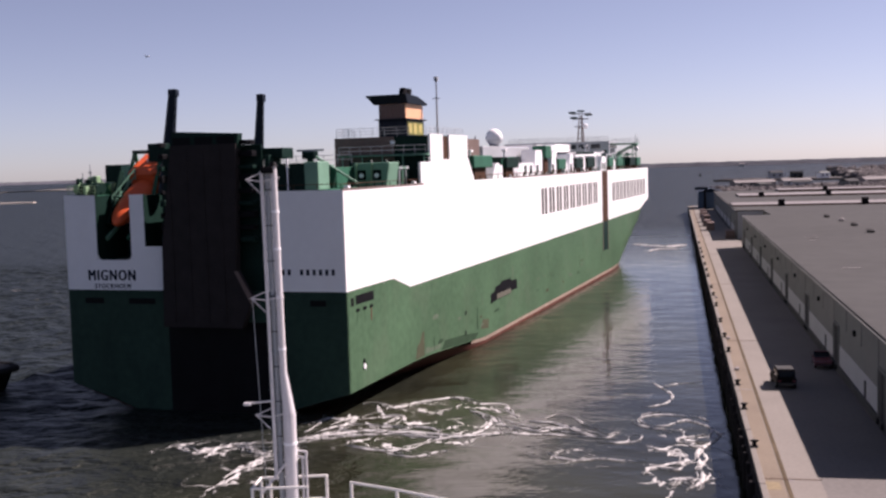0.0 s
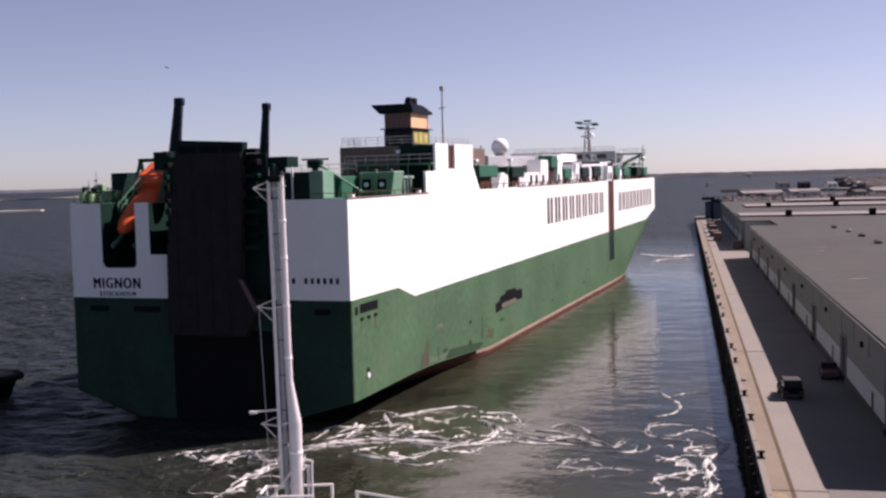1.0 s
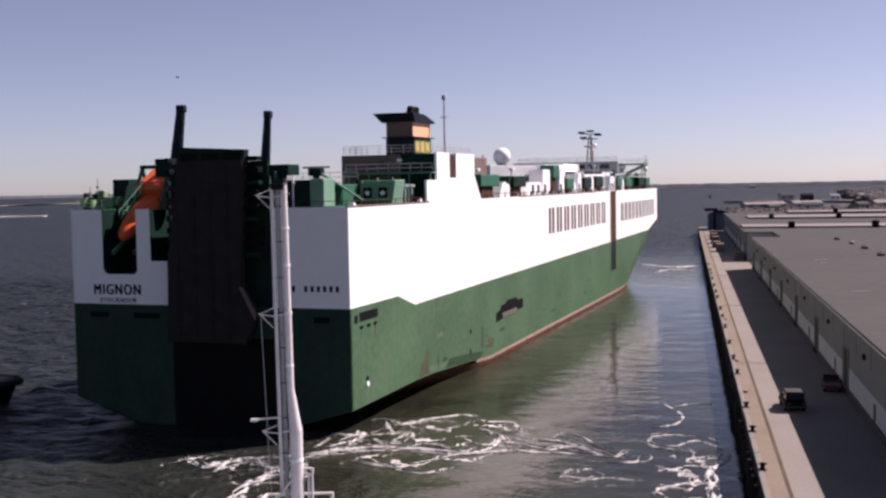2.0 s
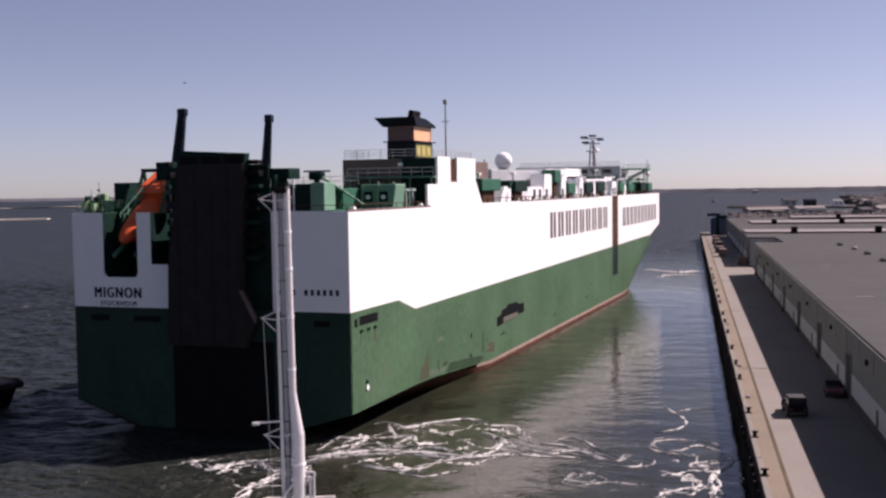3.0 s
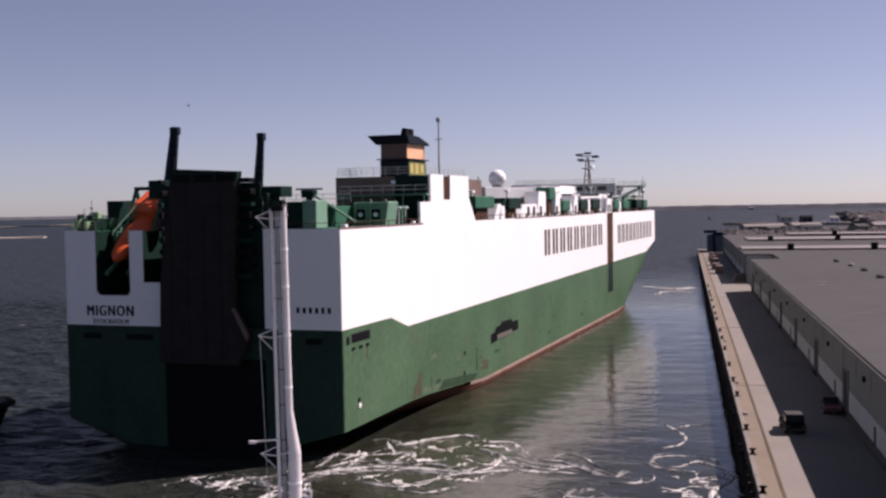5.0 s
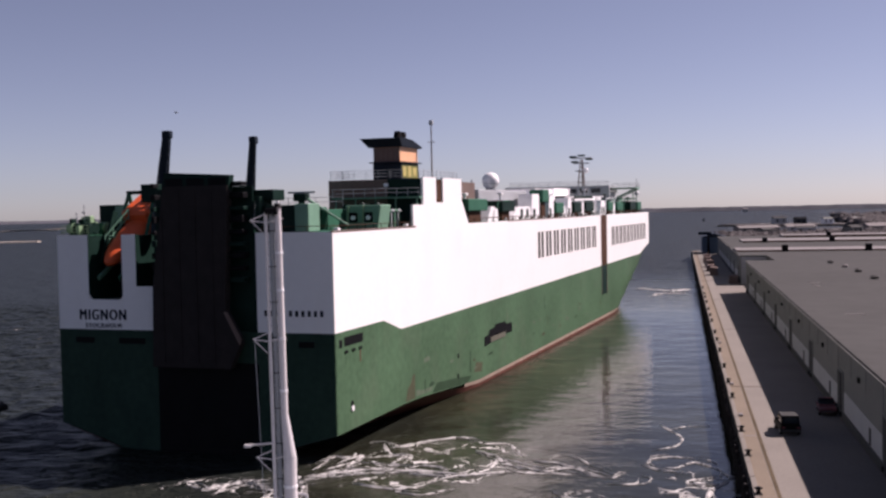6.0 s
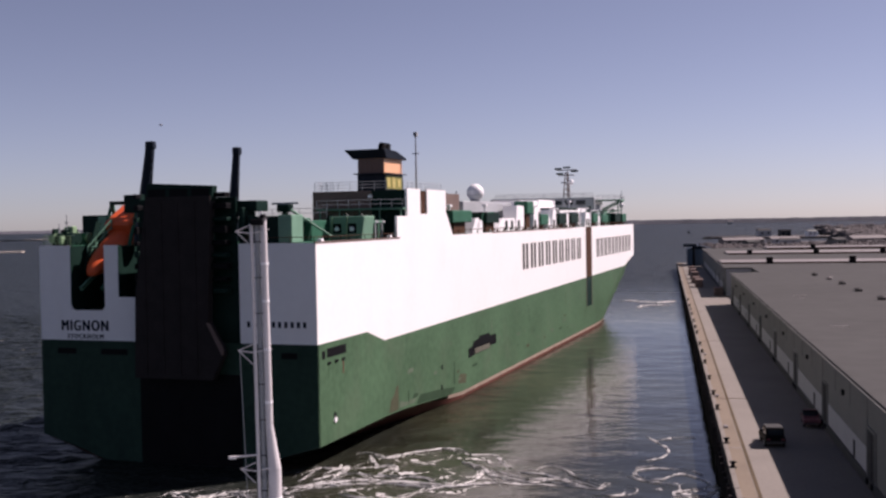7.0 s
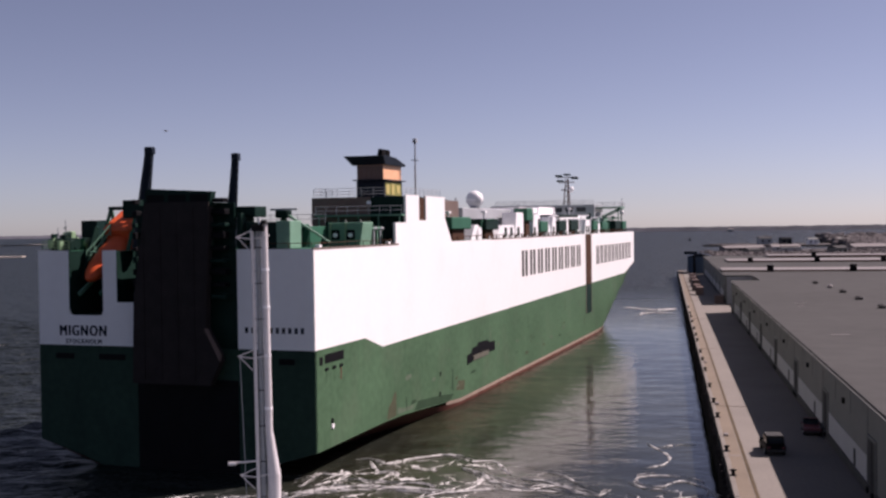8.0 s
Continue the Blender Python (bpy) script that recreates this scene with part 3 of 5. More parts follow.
clump_woods("low bare scrub on the waterside land", [(200, 720), (260, 700), (330, 720), (480, 760), (700, 800)], 4.5, 60, 4500, 5, SCRUB)
clump_woods("bare grey-brown woods behind the sheds", [(362, 872), (400, 870), (450, 880), (560, 890), (800, 950)], 10.5, 70, 16000, 6, SCRUB)
clump_woods("dark low scrub along the breakwater", [(296, 1122), (345, 1150), (430, 1085)], 2.5, 6, 200, 8, SCRUB)


def house(label, x, y, z, w, d, h, wall, roof, turn):
    b = tagged(new("waterside_building"), label, "building", "far waterside buildings")
    b.matrix_basis = pose(x, y, z, 0, 0, turn)
    bm = B()
    box(bm, -w / 2, -d / 2, -0.5, w / 2, d / 2, h)
    part("wall", bm, wall, b)
    bm = B()
    prism(bm, [(-d / 2 - 0.4, h), (d / 2 + 0.4, h), (0, h + d * 0.18)], 0, -w / 2 - 0.4, w / 2 + 0.4)
    part("roof", bm, roof, b)
    n = max(2, int(w / 7))
    for k in range(n):
        bm = B()
        c = -w / 2 + w * (k + 0.5) / n
        box(bm, c - 1, -d / 2 - 0.06, h * 0.35, c + 1, -d / 2 + 0.1, h * 0.75)
        part("window", bm, GLASS_DARK, b)


for q in (("pale grey pavilion on the breakwater", 356, 1122, 1.8, 13, 10, 6, GREY_PAINT, DOOR_DARK, 0),
          ("dark boxy building on the breakwater", 352, 1046, 1.8, 10, 8, 6.5, DOOR_DARK, BLACK, 0),
          ("long pale waterside shed", 252, 850, 1.4, 34, 10, 3.4, PARAPET, PARAPET, 12),
          ("long pale waterside shed", 287, 856, 1.4, 24, 10, 3.6, WALL_PALE, PARAPET, 10),
          ("long pale waterside shed", 330, 800, 1.4, 28, 12, 4.2, PARAPET, PARAPET, 8),
          ("small grey house among scrub", 232, 760, 1.4, 10, 8, 4, WALL_GREY, DOOR_DARK, 20),
          ("small grey house among scrub", 262, 770, 1.4, 12, 8, 4.5, GREY_PAINT, DOOR_DARK, -10),
          ("small grey house among scrub", 285, 740, 1.4, 11, 8, 5, WALL_GREY, DOOR_DARK, 30),
          ("small white house among scrub", 392, 1085, 1.8, 9, 8, 5, WHITE, WALL_GREY, 0),
          ("small white house among scrub", 425, 1090, 1.8, 12, 8, 5, WHITE, WALL_GREY, 0),
          ("small white house on the far shore", 830, 2900, 0, 13, 10, 7, WALL_PALE, PARAPET, 0)):
    house(*q)
for pts, lab in (([(-760, 1900), (-700, 2150), (-560, 2160), (-600, 2060), (-900, 1880)], "pale low sandbank in the channel"), ([(-430, 1040), (-385, 1068), (-385, 1078), (-460, 1066)], "small bright sandbank in the channel")):
    bm = B()
    prism(bm, pts, 2, -0.5, 1.2)
    tagged(part("sandbank", bm, SAND), lab, "sandbank", kind="structure")
buoy = tagged(new("channel_buoy"), "small dark channel buoy afloat", "buoy")
buoy.location = (372, 1500, 0)
bm = B()
tube(bm, (0, 0, -0.5), (0, 0, 1.4), 1.6, 1.6, 12)
part("float", bm, BLACK, buoy)
bm = B()
tube(bm, (0, 0, 1.4), (0, 0, 4.5), 0.9, 0.4, 8)
part("tower", bm, BLACK, buoy)


# ---- foam on the water ----
def wander(pts, rnd, amp, step=0.45):
    """A rough line through pts."""
    out = []
    seed = rnd.uniform(0, 100)
    ps = [Vector(p) for p in pts]
    ps = [ps[0] * 2 - ps[1]] + ps + [ps[-1] * 2 - ps[-2]]
    for i in range(1, len(ps) - 2):
        a, b, c, d = ps[i - 1:i + 3]
        n = max(2, int((c - b).length / step))
        for k in range(n):
            t = k / n
            p = 0.5 * (2 * b + (c - a) * t + (2 * a - 5 * b + 4 * c - d) * t * t + (3 * b - a - 3 * c + d) * t ** 3)
            q = Vector((p.x * 0.35, p.y * 0.35, seed))
            p = p + Vector((noise.noise(q), noise.noise(q + Vector((31, 7, 3))))) * amp
            q *= 4.5
            p = p + Vector((noise.noise(q), noise.noise(q + Vector((31, 7, 3))))) * amp * 0.6
            out.append(p)
    return out


def ribbon(bm, line, w, rnd, z, base):
    seed = rnd.uniform(0, 100)
    last = None
    n = len(line)
    for i, p in enumerate(line):
        d = (line[min(i + 1, n - 1)] - line[max(i - 1, 0)]).normalized()
        side = Vector((-d.y, d.x))
        ends = min(1, i / 4, (n - 1 - i) / 4)
        ww = w * ends * max(0.12, 0.55 + 1.1 * noise.noise((p.x * 0.7, p.y * 0.7, seed)))
        rise = z + float(sea(p.x + base.x, p.y + base.y))
        a, b = bm.verts.new((*(p + side * ww), rise)), bm.verts.new((*(p - side * ww), rise))
        c = bm.verts.new((*p, rise + 0.05 + ww * 0.2))
        if last:
            bm.faces.new((last[0], last[1], c, a))
            bm.faces.new((last[1], last[2], b, c))
        last = (a, c, b)


FOAMS = []


def foam(pts, w, strands, amp, seed, drift, label="white lacy foam trail on the churned water"):
    rnd = random.Random(seed)
    base = Vector(pts[0])
    bm = B()
    loc = [Vector(p) - base for p in pts]
    w *= 0.52
    ribbon(bm, wander(loc, rnd, amp * 0.9), w, rnd, 0.04, base)
    for k in range(strands // 2 + 2 * (strands > 3)):
        i = rnd.randrange(0, len(loc) - 1)
        cut = loc[i:i + rnd.choice((3, 4))]
        off = Vector((rnd.gauss(0, amp), rnd.gauss(0, amp * 1.2)))
        ribbon(bm, wander([p + off * (0.2 + j * 0.5) for j, p in enumerate(cut)], rnd, amp), w * rnd.uniform(0.3, 0.7), rnd, 0.03 + k * 0.002, base)
    bmesh.ops.recalc_face_normals(bm, faces=bm.faces)
    ob = tagged(part("foam", bm, FOAM), label, "foam", kind="stuff")
    FOAMS.append((ob, base, Vector(drift)))


def lace(pts, w, seed, drift):
    """A sheet of broken foam along pts."""
    rnd = random.Random(seed)
    base = Vector(pts[0])
    line = wander([Vector(p) - base for p in pts], rnd, 0.8, 1.0)
    bm = B()
    body = bm.verts.layers.float.new("body")
    n, last = len(line), None
    for i, p in enumerate(line):
        d = (line[min(i + 1, n - 1)] - line[max(i - 1, 0)]).normalized()
        side = Vector((-d.y, d.x))
        ends = min(1, i / 4, (n - 1 - i) / 4)
        row = []
        for k in range(-2, 3):
            v = bm.verts.new((*(p + side * w * k / 2), 0.02 + 0.0008 * seed))
            v[body] = ends * (0.95, 0.75, 0.0)[abs(k)]
            row.append(v)
        if last:
            for a, b, c, d2 in zip(last, last[1:], row[1:], row):
                bm.faces.new((a, b, c, d2))
        last = row
    bmesh.ops.recalc_face_normals(bm, faces=bm.faces)
    ob = tagged(part("foam", bm, FOAM_LACE), "net of thin white foam on churned water", "foam", kind="stuff")
    FOAMS.append((ob, base, Vector(drift)))


NEAR, RIGHT = (0.6, 2.4), (1.1, 1.8)
lace([(-13, 101), (-8, 104), (-2, 102.5), (4, 101), (9, 103)], 4.2, 1, NEAR)
lace([(-10, 97.5), (-4, 95), (2, 96.5), (8, 96)], 3.0, 2, NEAR)
lace([(-7, 111), (-1, 109.5), (5, 107), (10, 102.5)], 3.2, 3, NEAR)
lace([(24.5, 98), (21, 90), (18, 80), (17, 72)], 4.0, 6, RIGHT)
lace([(9, 92), (12, 87.5), (16, 86)], 2.6, 7, RIGHT)
lace([(-26, 98), (-20, 95.5), (-13, 96)], 3.0, 8, NEAR)
lace([(-18, 80), (-16, 88), (-12, 95)], 3.4, 9, NEAR)
foam([(-12.8, 98.0), (-10.1, 99.6), (-7.5, 100.3), (-4.3, 100.1), (-1.7, 99.0), (0.4, 98.4), (1.7, 97.1), (3.5, 97.4), (6.6, 97.8), (9.1, 97.0), (11.6, 96.4), (13.5, 95.4), (15.4, 94.7)], 0.62, 10, 0.45, 30, NEAR)
foam([(-12.6, 96.6), (-10.5, 98.3), (-7.9, 99.0), (-4.8, 98.8), (-1.1, 97.7), (1.4, 96.1)], 0.4, 6, 0.5, 31, NEAR)
foam([(-7.4, 112.1), (-5.9, 112.6), (-4.1, 109.7), (-2.1, 111.7), (0.6, 113.2), (2.4, 113.6), (4.6, 110.6), (6.6, 110.0), (7.4, 107.8), (7.8, 103.3)], 0.42, 5, 0.5, 32, NEAR)
foam([(3.4, 107.6), (5.2, 105.0), (6.1, 101.1), (7.2, 98.4)], 0.5, 5, 0.5, 33, NEAR)
foam([(-5.9, 111.4), (-5.1, 106.2), (-3.4, 106.1), (-4.7, 102.6), (-1.7, 101.7), (-0.3, 100.7), (0.4, 98.4)], 0.42, 6, 0.5, 34, NEAR)
foam([(8.8, 102.3), (11.2, 101.4), (12.2, 99.1), (13.9, 97.9), (15.3, 95.3)], 0.36, 6, 0.5, 35, NEAR)
foam([(6.0, 103.9), (8.4, 100.1), (10.8, 98.2), (13.1, 96.3)], 0.26, 3, 0.5, 36, NEAR)
foam([(13.9, 93.7), (15.8, 93.2), (17.3, 93.5), (18.1, 95.5), (16.9, 96.4)], 0.42, 2, 0.3, 37, RIGHT)
foam([(23.8, 118.8), (24.2, 115.1), (24.5, 111.6), (23.3, 108.2), (21.6, 106.8), (19.8, 106.4)], 0.42, 0, 0.3, 38, RIGHT)
foam([(24.4, 116.0), (26.5, 117.3), (28.7, 117.4), (29.3, 117.1)], 0.38, 0, 0.2, 39, RIGHT)
foam([(18.8, 99.7), (19.9, 102.8), (22.4, 103.1), (24.8, 101.5), (25.3, 99.2)], 0.3, 3, 0.4, 40, RIGHT)
foam([(18.4, 100.6), (19.1, 98.8), (20.7, 97.4), (22.0, 96.0)], 0.42, 2, 0.3, 41, RIGHT)
foam([(-7.7, 95.6), (-6.6, 94.2), (-5.0, 93.1), (-3.5, 91.5), (-2.1, 90.7), (-0.1, 91.8), (1.3, 92.3)], 0.4, 5, 0.5, 42, NEAR)
foam([(-12.3, 100.6), (-10.7, 106.1), (-8.9, 105.0), (-7.9, 106.4), (-8.9, 101.2), (-7.0, 100.2)], 0.42, 8, 0.6, 43, NEAR)
foam([(9.2, 88.3), (10.2, 90.7), (11.0, 91.7)], 0.36, 3, 0.4, 44, RIGHT)
foam([(10.4, 87.2), (11.9, 88.0), (13.4, 88.2), (14.8, 87.4), (17.3, 86.8)], 0.34, 3, 0.4, 45, RIGHT)
foam([(23.9, 95.0), (21.2, 93.9), (21.3, 92.5), (23.6, 92.7)], 0.42, 4, 0.4, 46, RIGHT)
foam([(22.2, 91.9), (21.8, 87.4), (20.5, 84.2), (20.6, 81.8), (19.4, 79.0)], 0.36, 4, 0.5, 47, RIGHT)
foam([(19.2, 88.5), (20.3, 90.2), (20.0, 86.7), (18.8, 86.3), (16.9, 84.9), (15.5, 83.4)], 0.4, 7, 0.5, 48, RIGHT)
foam([(17.5, 80.6), (18.9, 82.2), (19.8, 81.5), (19.0, 79.8)], 0.4, 5, 0.5, 49, RIGHT)
foam([(-23.8, 97.1), (-20.5, 94.8), (-17.9, 96.8), (-14.1, 93.4)], 0.45, 10, 1.2, 13, NEAR)
foam([(-17.2, 83.8), (-16, 88.5), (-13.9, 93.4)], 0.45, 7, 0.9, 14, NEAR)
foam([(-15, 101), (-13, 97), (-12.5, 90)], 0.25, 4, 1.0, 17, NEAR)
foam([(7.0, 100.5), (9.1, 98.0), (11.8, 99.1), (13.5, 96.4), (15.1, 95.1), (17.0, 97.6)], 0.44, 5, 0.5, 60, NEAR)
foam([(10.1, 102.3), (11.7, 104.5), (13.3, 102.6), (14.2, 99.5), (15.9, 98.2)], 0.3, 3, 0.5, 61, NEAR)
foam([(18.9, 101.8), (19.5, 99.4), (21.1, 98.6), (23.4, 100.5), (24.6, 98.1), (24.9, 94.9), (23.6, 92.1), (21.7, 91.4), (20.8, 93.8)], 0.42, 3, 0.4, 62, RIGHT)
foam([(24.6, 93.9), (22.4, 90.3), (20.9, 86.1), (20.4, 82.2), (18.9, 79.8), (18.5, 81.6), (17.0, 79.6)], 0.4, 4, 0.4, 63, RIGHT)
foam([(18.3, 89.9), (19.7, 89.8), (20.2, 87.1), (18.9, 84.4), (16.8, 85.0)], 0.36, 3, 0.4, 64, RIGHT)
foam([(9.4, 91.0), (10.5, 88.7), (12.3, 88.0), (13.4, 89.1)], 0.34, 3, 0.4, 65, NEAR)
foam([(-11.2, 100.7), (-8.2, 103.2), (-4.9, 101.6), (-1.7, 99.4), (1.4, 97.5), (4.0, 98.7), (5.2, 103.0), (3.8, 106.8)], 0.5, 4, 0.4, 66, NEAR)
foam([(-8.2, 95.5), (-5.6, 93.3), (-2.6, 93.1), (-0.2, 96.1), (2.9, 97.8)], 0.4, 3, 0.4, 67, NEAR)
foam([(59, 318), (66, 306), (72, 311)], 1.2, 6, 2.0, 15, (0.5, 1), "pale foam streak across the berth")
foam([(58, 291), (62, 297), (68, 296)], 0.8, 4, 1.6, 16, (0.5, 1), "pale foam streak across the berth")
for k in range(16):
    rr = random.Random(100 + k)
    x, y = rr.uniform(-95, -38), rr.uniform(110, 260)
    foam([(x, y), (x + rr.uniform(1, 3), y + rr.uniform(-1, 1)), (x + rr.uniform(3, 5), y + rr.uniform(-1, 1))], rr.uniform(0.15, 0.4), 1, 0.6, 200 + k, (-0.25, -0.2), "small whitecap on the open water")


# ---- tug at the port quarter ----
def tugboat():
    t = tagged(new("tugboat"), "black harbour tug with heavy rubber fender", "tugboat")
    def ring(z, k, ye):
        return [(-ye + 0.0, -3.6 * k, z), (ye - 7, -4.2 * k, z), (ye - 3, -3.7 * k, z), (ye - 0.8, -2.0 * k, z), (ye, 0, z), (ye - 0.8, 2.0 * k, z), (ye - 3, 3.7 * k, z), (ye - 7, 4.2 * k, z), (-ye, 3.6 * k, z)]
    bm = B()
    rows = [[bm.verts.new(p) for p in ring(z, k, ye)] for z, k, ye in ((-1.2, 0.75, 11.5), (0.4, 0.9, 12.2), (1.8, 1.0, 12.8), (2.7, 1.02, 13.1))]
    for p, q in zip(rows, rows[1:]):
        for i in range(9):
            j = (i + 1) % 9
            bm.faces.new((p[i], p[j], q[j], q[i]))
    bm.faces.new(rows[-1])
    part("hull", bm, BLACK, t)
    bm = B()
    pts = ring(2.5, 1.05, 13.3)
    for p, q in zip(pts, pts[1:]):
        tube(bm, p, q, 0.42, seg=8)
    for p in pts:
        ball(bm, p, 0.44, seg=8)
    part("fender", bm, TYRE, t, "fat black rubber fender")
    bm = B()
    box(bm, -6, -2.6, 2.7, 3, 2.6, 5.2, bev=0.15)
    part("deck_house", bm, CASING, t)
    bm = B()
    box(bm, -2.5, -1.9, 5.2, 2.4, 1.9, 7.8, bev=0.15)
    part("wheelhouse", bm, GREY_PAINT, t)
    bm = B()
    tube(bm, (-1, 0, 7.8), (-1, 0, 12), 0.15, 0.08, 8)
    part("mast", bm, GREY_PAINT, t)
    return t


tug = tugboat()


# ---- a gull far off ----
def sea_gull():
    g = tagged(new("gull"), "distant dark gull gliding over the harbour", "bird")
    bm = B()
    ball(bm, (0, 0, 0), 0.16, 1, 2.6, 1, 10)
    part("body", bm, GREY_PAINT, g, smooth=True)
    for sgn in (-1, 1):
        bm = B()
        prism(bm, [(0, 0.18), (sgn * 0.45, 0.22), (sgn * 0.95, -0.05), (sgn * 0.45, -0.12), (0, -0.15)], 2, 0.0, 0.03)
        for v in bm.verts:
            v.co.z += 0.25 * abs(v.co.x) - 0.12 * v.co.x ** 2
        part("wing", bm, CASING, g)
    return g


gull = sea_gull()

# ---- the ship: local y ahead, local x to starboard, from the stern's starboard corner at the waterline ----
BEAM, TOP = 32.26, 22.4
ship = tagged(new("car_carrier_ship"), "huge car carrier with green hull, white topsides and folded stern ramp", "ship")


def bound(y):
    """Height of the line between white and green."""
    if y < 12.6:
        return 12.45
    if y < 17.6:
        return 12.45 - 1.45 * (y - 12.6) / 5
    if y < 182:
        return 11.0 + 0.9 * (y - 17.6) / 164
    return 11.9 + 2.2 * min(1, (y - 182) / 12)


def foot(y):
    """Height of the lower edge of the green paint."""
    return 2.4 if y < 21 else (2.4 - 1.55 * (y - 21) / 25 if y < 46 else 0.85)


def half(y, z):
    h = BEAM / 2
    if z < foot(y) and y < 46:
        h -= (foot(y) - z) * 3.0 * (1 - max(0, y) / 46)
    s, e = 138 + max(0, min(z, 14)) / 14 * 61, 199 + max(0, min(z, 14)) / 14 * 11
    if y > s:
        h *= max(0.0, 1 - ((y - s) / (e - s)) ** 2.4)
    return h


STATIONS = [0, 4, 8, 12.6, 15, 17.6, 24, 32, 40, 46, 60, 80, 100, 105, 110, 115, 120, 125, 130, 135, 140, 145, 150, 155, 160, 164, 168, 171, 174, 178, 180, 182, 183.5, 185, 186.5, 188, 189.5, 191, 192, 193, 194, 195, 196, 197, 198, 200, 202, 203, 203.7, 204]


def skin(levels, material, name, label="", start=0):
    """Both sides of the hull between heights, each a function of y."""
    bm = B()
    for side in (1, -1):
        grid = []
        for y in [q for q in STATIONS if q >= start]:
            row = []
            for f in levels:
                z = f(y)
                e = 199 + max(0, min(z, 14)) / 14 * 11
                yy = y if y < 150 else 150 + (y - 150) * (e - 150) / 54
                row.append(bm.verts.new((-BEAM / 2 + side * half(yy, z), yy, z)))
            grid.append(row)
        for p, q in zip(grid, grid[1:]):
            for i in range(len(levels) - 1):
                try:
                    bm.faces.new((p[i], q[i], q[i + 1], p[i + 1]) if side > 0 else (p[i + 1], q[i + 1], q[i], p[i]))
                except ValueError:
                    pass
    bmesh.ops.remove_doubles(bm, verts=bm.verts, dist=0.002)
    bmesh.ops.recalc_face_normals(bm, faces=bm.faces)
    return part(name, bm, material, ship, label, smooth=True)


skin([lambda y: TOP, lambda y: (TOP + bound(y)) / 2, bound], HULL_WHITE, "upper_side", "smooth white upper hull side")
skin([bound] + [lambda y, k=k: foot(y) + (bound(y) - foot(y)) * k for k in (0.75, 0.5, 0.25)] + [foot], HULL_GREEN, "hull", "weathered green lower hull")
skin([foot, lambda y: foot(y) - 0.45], PINK_LINE, "load_line_band", "faded pink band above the waterline", 40)
skin([lambda y: foot(y) - (0.45 if y >= 40 else 0.0), lambda y: min(foot(y) - 0.5, 0.1), lambda y: -1.4], BOOT_RED, "boot_top", "dull red waterline band")


def transom():
    for x0, x1, z0, z1 in ((-32.26, -28.4, 12.45, TOP), (-28.4, -24.2, 12.45, 15.6), (-24.2, -22.5, 12.45, TOP), (-22.5, -20.4, 12.45, 17.0), (-8.4, 0, 12.45, TOP)):
        bm = B()
        box(bm, x0, 0, z0, x1, 0.12, z1)
        part("stern_plate", bm, HULL_WHITE, ship, "white stern plating beside an opening")
    # lower stern takes the green that is darkened for shade
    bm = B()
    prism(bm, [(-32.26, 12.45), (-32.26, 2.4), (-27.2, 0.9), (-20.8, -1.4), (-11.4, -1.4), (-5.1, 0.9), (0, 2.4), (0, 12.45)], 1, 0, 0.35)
    part("stern_plate", bm, STERN_SHADE_GREEN, ship, "lower stern plating in green darkened for its shade")
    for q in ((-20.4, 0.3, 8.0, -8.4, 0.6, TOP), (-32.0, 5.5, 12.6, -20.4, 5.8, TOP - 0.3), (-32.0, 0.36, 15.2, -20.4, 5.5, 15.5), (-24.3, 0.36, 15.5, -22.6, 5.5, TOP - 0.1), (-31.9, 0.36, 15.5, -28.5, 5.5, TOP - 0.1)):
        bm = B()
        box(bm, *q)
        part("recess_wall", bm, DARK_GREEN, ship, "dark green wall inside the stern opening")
    # dark strips added over the plate edges, in place of shade there
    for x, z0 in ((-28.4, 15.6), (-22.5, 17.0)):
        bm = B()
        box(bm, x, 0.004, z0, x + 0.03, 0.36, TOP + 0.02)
        part("edge_shade_strip", bm, DARK_GREEN, ship, "dark strip added as shade on the stern plate's edge")
    for x, z0, sx, sz in ((-28.37, 15.6, 1, 1), (-24.2, 15.6, -1, 1)):
        bm = B()
        prism(bm, [(x, z0), (x + sx * 0.5, z0), (x + sx * 0.15, z0 + 0.15), (x, z0 + 0.5)], 1, 0.002, 0.12)
        part("corner_plate", bm, HULL_WHITE, ship)
    bm = B()
    prism(bm, [(-20.1, 9.3), (-8.4, 9.3), (-8.4, -0.25), (-11.4, -1.35), (-20.1, -1.2)], 1, -0.04, 0.1)
    part("sill_panel", bm, BLACK, ship, "black painted stern panel below the ramp")
    for x0, x1 in ((-30.2, -27.9), (-24.8, -21.6), (-3.9, -2.2)):
        bm = B()
        box(bm, x0, -0.03, 11.0, x1, 0.1, 11.6)
        part("mooring_slot", bm, BLACK, ship, "dark mooring slot in the stern")


transom()
bm = B()
prism(bm, [(-32.0, 5.8), (-20.4, 5.8), (-20.4, 0.4), (-0.3, 0.4), (-0.3, 198), (-4, 205), (-16, 209), (-28, 205), (-32, 198)], 2, TOP - 0.3, TOP - 0.02)
part("weather_deck", bm, DECK_GREEN, ship, "green painted weather deck")

# stepped white casing at the starboard rail
bm = B()
prism(bm, [(22.2, TOP - 0.02), (22.2, 24.95), (25.7, 24.95), (25.7, 28.25), (30.3, 28.25), (30.3, 25.2), (32.8, 25.2), (32.8, 28.25), (40.2, 28.25), (40.2, 25.5), (43, TOP - 0.02)], 0, -0.3, -0.01)
part("side_casing", bm, HULL_WHITE, ship, "stepped white ventilation casing at the rail")
bm = B()
box(bm, -0.34, 30.2, 25.0, -0.2, 32.9, 28.0)
part("casing_slot", bm, RECESS_BROWN, ship, "dark brown slot in the casing")
bm = B()
